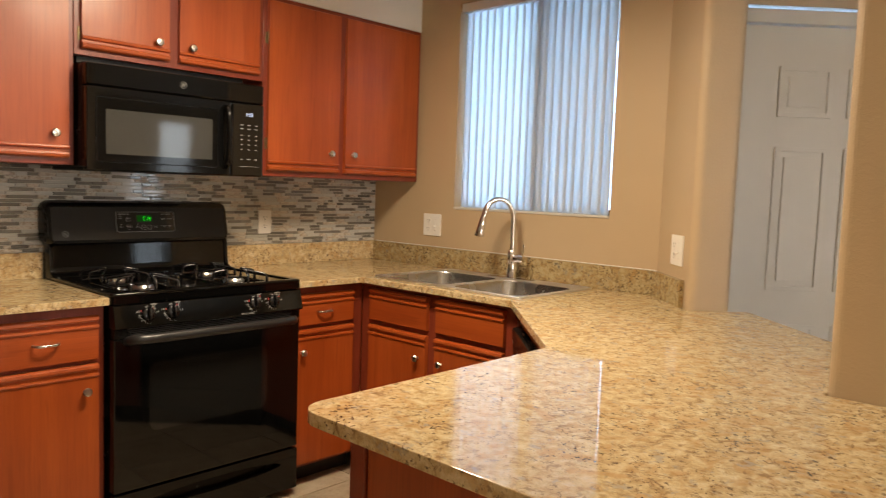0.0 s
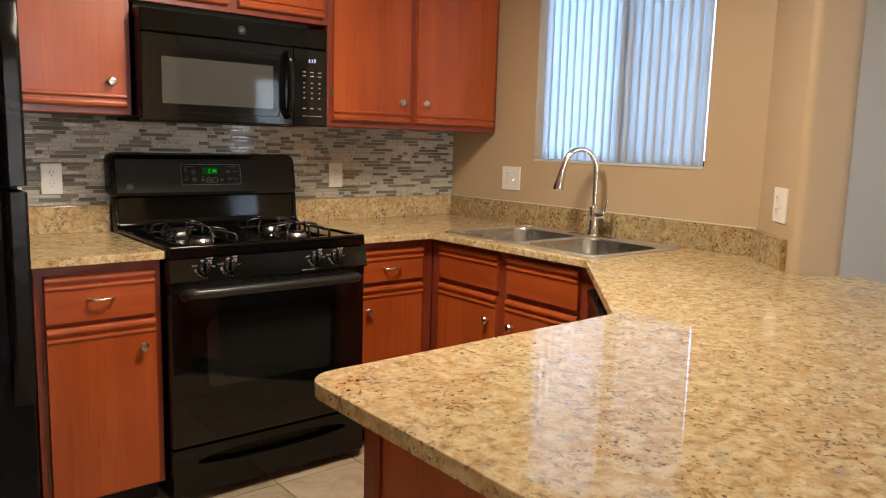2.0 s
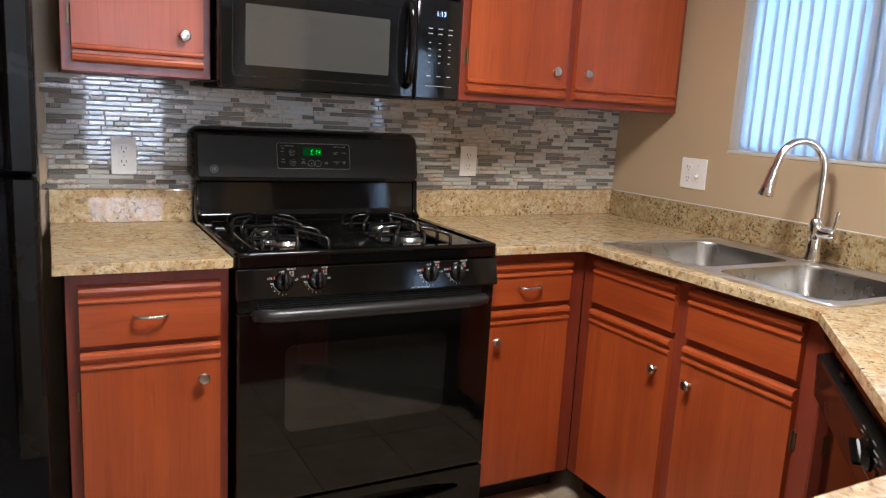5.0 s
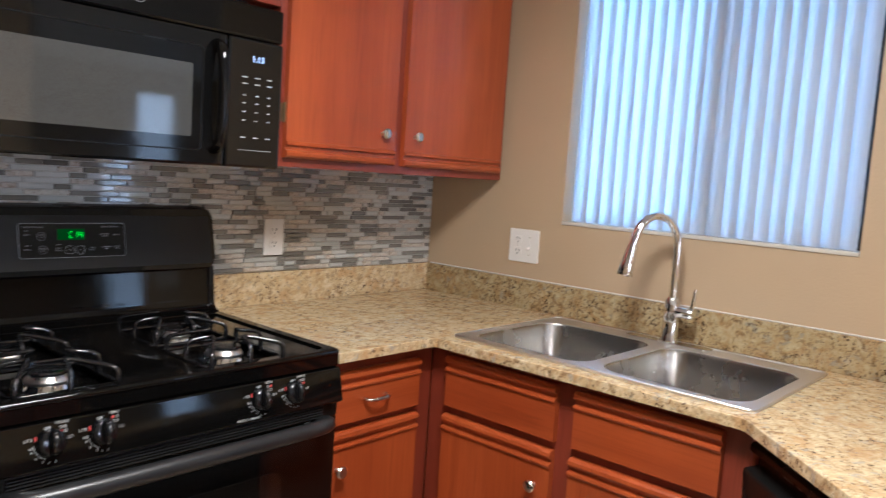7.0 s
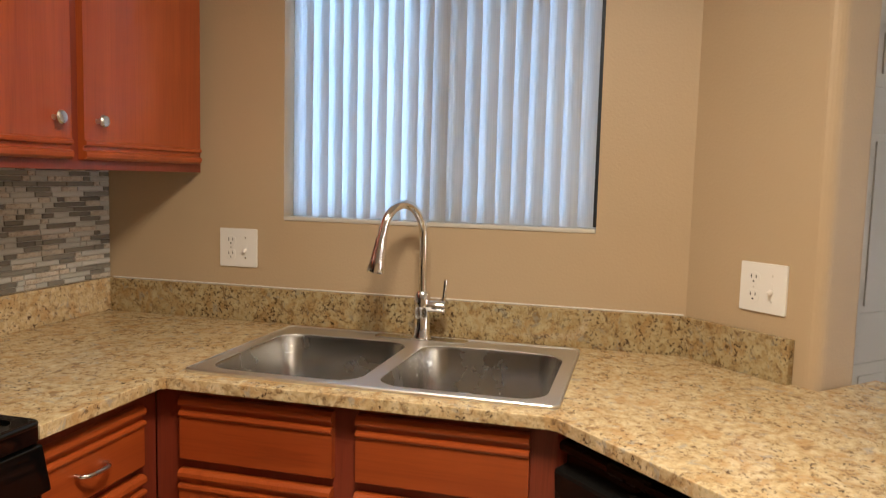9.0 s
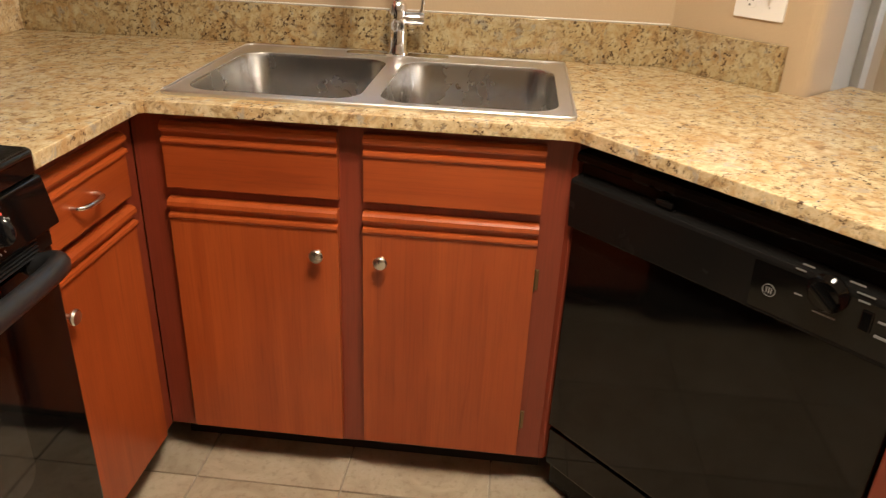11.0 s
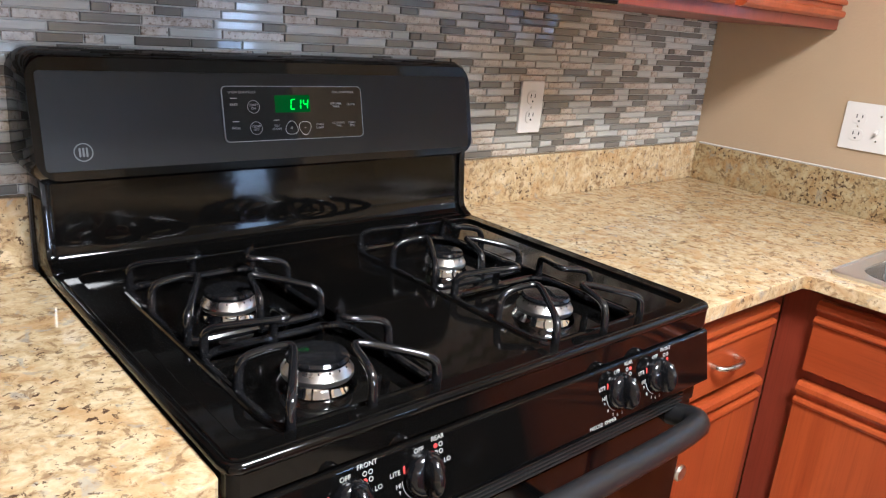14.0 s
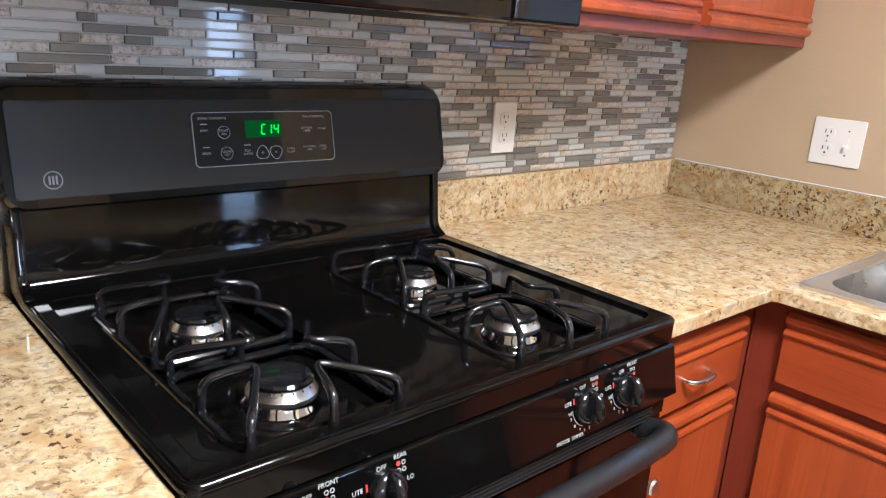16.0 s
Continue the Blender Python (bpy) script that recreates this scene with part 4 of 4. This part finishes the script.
def badge(m, r, parent):
    """A round maker's mark, as plain rings."""
    loops = [[(s * r * math.cos(a), s * r * math.sin(a)) for a in [i * math.pi / 12 for i in range(24)]] for s in (1, 0.88)]
    b = part("badge", plate(loops[0], 0, 0.0006, loops[1:], 0, m), MARK, parent, "round silver badge")
    for u in (-0.36, 0.0, 0.36):
        part("badge_mark", plate(rounded((u - 0.1) * r, (u + 0.1) * r, -0.5 * r, 0.5 * r, 0.09 * r, 2), 0, 0.0006, (), 0, m), MARK, b)


badge(on_head(-1.700, 1.084, 0.0018), 0.0125, hood)

# ---- microwave ----
MX0, MX1, MZ0, MZ1 = -1.750, -1.024, 1.334, 1.714
mw = thing("microwave", (-1.395, -0.2, MZ0), "black over-the-range microwave with window door", "microwave")
part("body", box(MX0 + 0.004, MX1 - 0.004, -0.395, -0.004, MZ0 + 0.014, MZ1 + 0.004, 0.003), BLACK_SATIN, mw)
part("mounting_plate", box(MX0 + 0.02, MX1 - 0.02, -0.30, -0.01, MZ1 + 0.0045, 1.7475), DARK, mw)
part("base_plate", box(MX0 + 0.03, MX1 - 0.03, -0.38, -0.03, MZ0, MZ0 + 0.0138, 0.003), DARK, mw)
M = facing((0, -0.396, 0), SOUTH)
part("vent_rail", box(MX0, MX1, 1.635, MZ1, 0, 0.036, 0.006, m=M), BLACK, mw, "glossy black vent rail")
md = part("door", box(MX0, -1.177, MZ0, 1.6335, 0, 0.039, 0.006, m=M), BLACK_GLASS, mw, "glossy black glass door")
part("window_border", plate(rounded(-1.718, -1.236, 1.365, 1.598, 0.012), 0.0392, 0.0402, [rounded(-1.715, -1.239, 1.368, 1.595, 0.010)], 0, M), BLACK_SATIN, md)
part("window", plate(rounded(-1.682, -1.262, 1.396, 1.556, 0.004), 0.0392, 0.0400, (), 0, M), MICRO_GLASS, md, "grey mesh microwave window")
hp = [(-1.205, 1.372, 0.036), (-1.205, 1.378, 0.058), (-1.205, 1.40, 0.070), (-1.205, 1.49, 0.078), (-1.205, 1.58, 0.070), (-1.205, 1.602, 0.058), (-1.205, 1.608, 0.036)]
part("handle", tube([M @ Vector(p) for p in hp], 0.0125, 12, None, 2), BLACK, md, "curved glossy black handle", True)
mp = part("control_panel", box(-1.174, MX1, MZ0, 1.6335, 0, 0.039, 0.006, m=M), BLACK_GLASS, mw, "black glass touch panel")
lettering("digits", "1:13", 0.020, M @ pose(-1.095, 1.588, 0.0395), WHITE_GLOW, mp, "lit white clock digits")
for z, n, w in ((1.545, 3, 0.020), (1.530, 3, 0.020), (1.503, 3, 0.011), (1.485, 3, 0.011), (1.465, 3, 0.011), (1.445, 3, 0.011), (1.405, 3, 0.018)):
    for j in range(n):
        u = -1.095 + (j - 1) * 0.034
        part("key_print", box(u - w * 0.38, u + w * 0.38, z - 0.0015, z + 0.0015, 0.0391, 0.0394, m=M), GREY_PRINT, mp)
part("key_print", box(-1.14, -1.05, 1.3745, 1.376, 0.0391, 0.0394, m=M), GREY_PRINT, mp)
badge(M @ pose(-1.385, 1.675, 0.0362), 0.0135, mw)

# ---- dishwasher ----
dw = thing("dishwasher", (*diagonal(0.95, 1.83), 0), "glossy black built-in dishwasher under the slanted counter", "dishwasher")
part("body", box(1.516, 2.148, 0.02, 0.858, -0.54, -0.025, m=D), BLACK_SATIN, dw)
part("door", box(1.517, 2.147, 0.205, 0.698, -0.024, 0.004, 0.004, m=D), BLACK, dw, "glossy black door panel")
cp = part("control_panel", extrude([(0.700, -0.024), (0.700, 0.014), (0.704, 0.020), (0.796, 0.026), (0.803, 0.024), (0.807, 0.008), (0.810, -0.004), (0.832, -0.004), (0.836, 0.012), (0.841, 0.016), (0.852, 0.016), (0.857, 0.010), (0.857, -0.024)], 1.517, 2.147, "x", 0.001, D), BLACK_SATIN, dw, "satin black control panel with grip groove")
part("latch", box(1.70, 1.735, 0.809, 0.822, -0.004, 0.014, 0.003, m=D), BLACK_SATIN, cp)
part("kick_plate", box(1.518, 2.146, 0.095, 0.196, -0.03, 0.0, 0.004, m=D), BLACK, dw, "black kick plate")
part("toe_board", box(1.518, 2.146, -0.004, 0.0945, -0.06, -0.04, 0.002, m=D), DARK, dw)
part("face_panel", plate(rounded(1.905, 2.138, -0.042, 0.040, 0.003, 2), 0.0002, 0.0008, (), 0, D @ pose(0, 0.752, 0.0231, 3.73)), BLACK, cp, "darker printed face")
dk = D @ pose(2.022, 0.783, 0.0252, 3.73)
kn = part("cycle_knob", lathe([(0, 0), (0.031, 0), (0.031, 0.004), (0.025, 0.010), (0.022, 0.016), (0, 0.0165)], dk, 28), BLACK, dw, "round black cycle knob", True)
part("grip", box(-0.005, 0.005, -0.024, 0.024, 0.010, 0.028, 0.003, m=dk @ pose(0, 0, 0, 0, 0, 52)), BLACK, kn)
for ang, w in ((150, 0.016), (128, 0.018), (55, 0.022), (30, 0.026), (12, 0.016), (215, 0.012), (265, 0.034)):
    u, v = 0.043 * math.cos(radians(ang)), 0.038 * math.sin(radians(ang))
    shift = w / 2 * (1 if math.cos(radians(ang)) > 0.2 else -1 if math.cos(radians(ang)) < -0.2 else 0.3)
    part("print", box(u + shift - w / 2, u + shift + w / 2, v - 0.0013, v + 0.0013, 0.0003, 0.0010, m=dk), MARK, cp)
badge(D @ pose(1.936, 0.748, 0.0238, 3.73), 0.011, cp)
part("rocker_switch", box(2.073, 2.090, 0.747, 0.780, 0.020, 0.028, 0.002, m=D), BLACK, cp)
for z in (0.770, 0.747):
    part("print", box(2.096, 2.116, z - 0.002, z + 0.002, 0.0235, 0.0252, m=D), MARK, cp)

# ---- sink ----
sk = thing("kitchen_sink", (-0.32, -1.07, TOP), "double-bowl brushed stainless steel drop-in sink", "sink")
BOWLS = [(-0.552, -0.150, -1.050, -0.690), (-0.552, -0.150, -1.450, -1.088)]
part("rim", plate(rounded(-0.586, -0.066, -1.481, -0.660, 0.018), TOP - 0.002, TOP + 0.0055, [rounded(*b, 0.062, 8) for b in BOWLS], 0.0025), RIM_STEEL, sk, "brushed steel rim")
lip = [(x, y, TOP + 0.0052) for x, y in rounded(-0.584, -0.068, -1.479, -0.662, 0.017)]
part("rolled_edge", tube(lip + lip[:1], 0.0034, 8), RIM_STEEL, sk, smooth=True)
part("faucet_ledge", plate(rounded(-0.118, -0.072, -1.19, -0.93, 0.02), TOP + 0.0056, TOP + 0.0085, (), 0.001), STEEL, sk)
for x0, x1, y0, y1 in BOWLS:
    own = bmesh.new()
    rings = []
    for inset, z, r in ((0.0, TOP + 0.003, 0.062), (0.003, TOP - 0.006, 0.062), (0.012, TOP - 0.13, 0.06), (0.017, TOP - 0.150, 0.062), (0.026, TOP - 0.165, 0.066), (0.040, TOP - 0.173, 0.07), (0.06, TOP - 0.1755, 0.07)):
        rings.append([own.verts.new((a, b, z)) for a, b in rounded(x0 + inset, x1 - inset, y0 + inset, y1 - inset, r, 8)])
    for a, b in zip(rings, rings[1:]):
        for j in range(len(a)):
            own.faces.new((a[j], a[(j + 1) % len(a)], b[(j + 1) % len(a)], b[j]))
    own.faces.new(rings[-1])
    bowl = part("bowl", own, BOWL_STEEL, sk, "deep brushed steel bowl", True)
    cx, cy = (x0 + x1) / 2, (y0 + y1) / 2
    part("drain", lathe([(0.045, 0.001), (0.044, 0.004), (0.034, 0.002), (0.030, -0.004), (0, -0.005)], pose(cx, cy, TOP - 0.176), 24), CHROME, bowl, "chrome drain strainer", True)

fc = thing("faucet", (-0.092, -1.060, TOP + 0.0086), "chrome gooseneck pull-down faucet with side lever", "faucet")
fx, fy, fz = -0.092, -1.060, TOP + 0.0086
part("base", lathe([(0.0, 0), (0.027, 0), (0.027, 0.006), (0.0225, 0.012), (0.022, 0.07), (0.0235, 0.085), (0.021, 0.118), (0.015, 0.128), (0, 0.128)], pose(fx, fy, fz), 24), CHROME, fc, smooth=True)
ux, uy = -0.86, 0.51
pts = [(0, 0.12), (0, 0.20), (0, 0.258)]
pts += [(0.072 - 0.072 * math.cos(radians(a)), 0.272 + 0.088 * math.sin(radians(a))) for a in range(10, 171, 16)] + [(0.149, 0.267)]
part("neck", tube([(fx + ux * r, fy + uy * r, fz + h) for r, h in pts], 0.0115, 14, None, 1), CHROME, fc, smooth=True)
path = [(0.147, 0.275), (0.150, 0.257), (0.158, 0.220), (0.164, 0.193), (0.165, 0.187)]
part("spray_head", tube([(fx + ux * r, fy + uy * r, fz + h) for r, h in path], [0.014, 0.016, 0.019, 0.0235, 0.0215], 16), CHROME, fc, "chrome pull-down spray head", True)
part("lever_hub", tube([(fx, fy, fz + 0.088), (fx, fy - 0.062, fz + 0.088), (fx, fy - 0.066, fz + 0.088)], [0.0175, 0.0175, 0.015], 16), CHROME, fc, smooth=True)
part("lever", tube([(fx, fy - 0.054, fz + 0.094), (fx + 0.002, fy - 0.060, fz + 0.115), (fx + 0.006, fy - 0.062, fz + 0.158)], [0.006, 0.0055, 0.0045], 10), CHROME, fc, smooth=True)


# ---- wall outlets ----
def outlet(m, width, switch, label, name="wall_outlet"):
    o = thing(name, m @ Vector((0, 0, 0)), label, "outlet", "wall outlets")
    part("plate", plate(rounded(-width / 2, width / 2, -0.057, 0.057, 0.003, 2), 0.0002, 0.006, (), 0.0018, m), PLASTIC, o)
    u = -0.024 if switch else 0.0
    for v in (0.0205, -0.0205):
        face = part("socket", plate(rounded(u - 0.0165, u + 0.0165, v - 0.0145, v + 0.0145, 0.011, 4), 0.006, 0.0078, (), 0.0006, m), PLASTIC, o)
        for a, b, c in ((-0.0065, 0.004, 0.0045), (0.0065, 0.004, 0.0038)):
            part("slot", box(u + a - 0.0011, u + a + 0.0011, v + b - c, v + b + c, 0.0079, 0.0082, m=m), SLOT, face)
        part("slot", lathe([(0.0024, 0.0079), (0.0024, 0.0082), (0, 0.0082)], m @ pose(u, v - 0.0075, 0), 10), SLOT, face)
    if switch:
        part("toggle_frame", box(0.019, 0.029, -0.012, 0.012, 0.006, 0.0068, m=m), PLASTIC, o)
        part("toggle", box(-0.0035, 0.0035, -0.004, 0.004, 0.0, 0.016, 0.0015, m=m @ pose(0.024, -0.004, 0.0066, 25)), PLASTIC, o)
    for sx, sy in (((0.024, 0.030), (0.024, -0.030), (u, 0)) if switch else ((0, 0),)):
        part("screw", lathe([(0.0025, 0.006), (0.0022, 0.0068), (0, 0.007)], m @ pose(sx, sy, 0), 10), NICKEL, o)


outlet(facing((-1.955, -0.0092, 1.112), SOUTH), 0.072, False, "white double outlet on mosaic tile beside fridge")
outlet(facing((-0.731, -0.0092, 1.118), SOUTH), 0.072, False, "white double outlet on mosaic tile beside range")
outlet(facing((-0.0002, -0.460, 1.122), WEST), 0.122, True, "white outlet and toggle switch plate beside window")
outlet(facing((*diagonal(1.2298, 1.455), 1.112), 135), 0.122, True, "white outlet and toggle switch plate on slanted wall")

# ---- floor tiles ----
floor_ob = bpy.data.objects["floor"]
TP = 0.35
tile_mesh = bpy.data.meshes.new("floor_tile")
bm = box(-TP / 2 + 0.002, TP / 2 - 0.002, -TP / 2 + 0.002, TP / 2 - 0.002, -0.0062, 0.0, 0.0015)
bm.to_mesh(tile_mesh)
bm.free()
tile_mesh.materials.append(FLOOR)
tagged(floor_ob, "square beige mottled stone tiles with narrow grout joints")
for i in range(10):
    for j in range(16):
        t = new("floor_tile", tile_mesh)
        t.parent = floor_ob
        t.matrix_basis = pose(-0.49 - i * TP, -0.15 - j * TP, random.uniform(-0.0004, 0.0004), random.uniform(-0.05, 0.05), random.uniform(-0.05, 0.05), random.choice((0, 90, 180, 270)))

# ---- mosaic behind the range ----
mosaic = part("mosaic_backsplash", box(-2.165, -0.0005, -0.004, -0.0005, LEDGE + 0.0005, 1.3515), TILE_GROUT)
tagged(mosaic, "glossy linear mosaic of grey glass and speckled stone strips", "backsplash", kind="structure")
bm = box(-1.753, -0.971, -0.004, -0.0005, 0.88, LEDGE)
part("mosaic_bed", bm, TILE_GROUT, mosaic)
ROWS, RH = 23, 0.01488
MATS = (TILE_DARK, TILE_PALE, TILE_STONE)
FAR = (glass_tile("far_dark_glass_tile", (0.150, 0.138, 0.118), (0.265, 0.248, 0.215), True), glass_tile("far_pale_glass_tile", (0.48, 0.475, 0.435), (0.62, 0.615, 0.575), True), TILE_STONE)
shared, far_bms = {}, [bmesh.new() for _ in MATS]
rng = random.Random(7)


def strip(length, bm=None, m=None):
    """One thin tile strip with eased edges."""
    w, h, t = length / 2 - 0.0011, RH / 2 - 0.0011, 0.0
    own = bm if bm is not None else bmesh.new()
    vs = [own.verts.new((m or Matrix()) @ Vector(p)) for p in
          [(sx * w, 0.0, sz * h) for sx, sz in ((-1, -1), (1, -1), (1, 1), (-1, 1))] + [(sx * w, -0.0038, sz * h) for sx, sz in ((-1, -1), (1, -1), (1, 1), (-1, 1))]
          + [(sx * (w - 0.0012), -0.005, sz * (h - 0.0012)) for sx, sz in ((-1, -1), (1, -1), (1, 1), (-1, 1))]]
    for k in (0, 4):
        for j in range(4):
            own.faces.new((vs[k + j], vs[k + (j + 1) % 4], vs[k + 4 + (j + 1) % 4], vs[k + 4 + j]))
    own.faces.new(vs[8:12])
    return own


for row in range(ROWS):
    z = LEDGE + 0.0015 + RH * (row + 0.5)
    x = -0.0015
    last = -1
    while x > -2.16:
        length = rng.choice((0.027, 0.042, 0.042, 0.062, 0.062, 0.085, 0.085, 0.11, 0.125))
        if x - length < -2.185:
            length = max(0.012, x + 2.164)
        kind = rng.choices((0, 1, 2), (0.42, 0.33, 0.25))[0]
        if kind == last and rng.random() < 0.6:
            kind = (kind + 1) % 3
        last = kind
        place = Matrix.Translation((x - length / 2, -0.0041 - rng.uniform(0, 0.0006), z))
        if x > -1.02 and len(shared) < 80:
            key = (round(length, 4), kind)
            if key not in shared:
                mesh = bpy.data.meshes.new("tile")
                own = strip(length)
                bmesh.ops.recalc_face_normals(own, faces=own.faces)
                own.to_mesh(mesh)
                own.free()
                mesh.materials.append(MATS[kind])
                shared[key] = mesh
            t = new("tile", shared[key])
            t.parent = mosaic
            t.matrix_basis = place
        else:
            strip(length, far_bms[kind], place)
        x -= length
for bm, material in zip(far_bms, FAR):
    tagged(part("tile_field", bm, material, mosaic), kind="stuff")
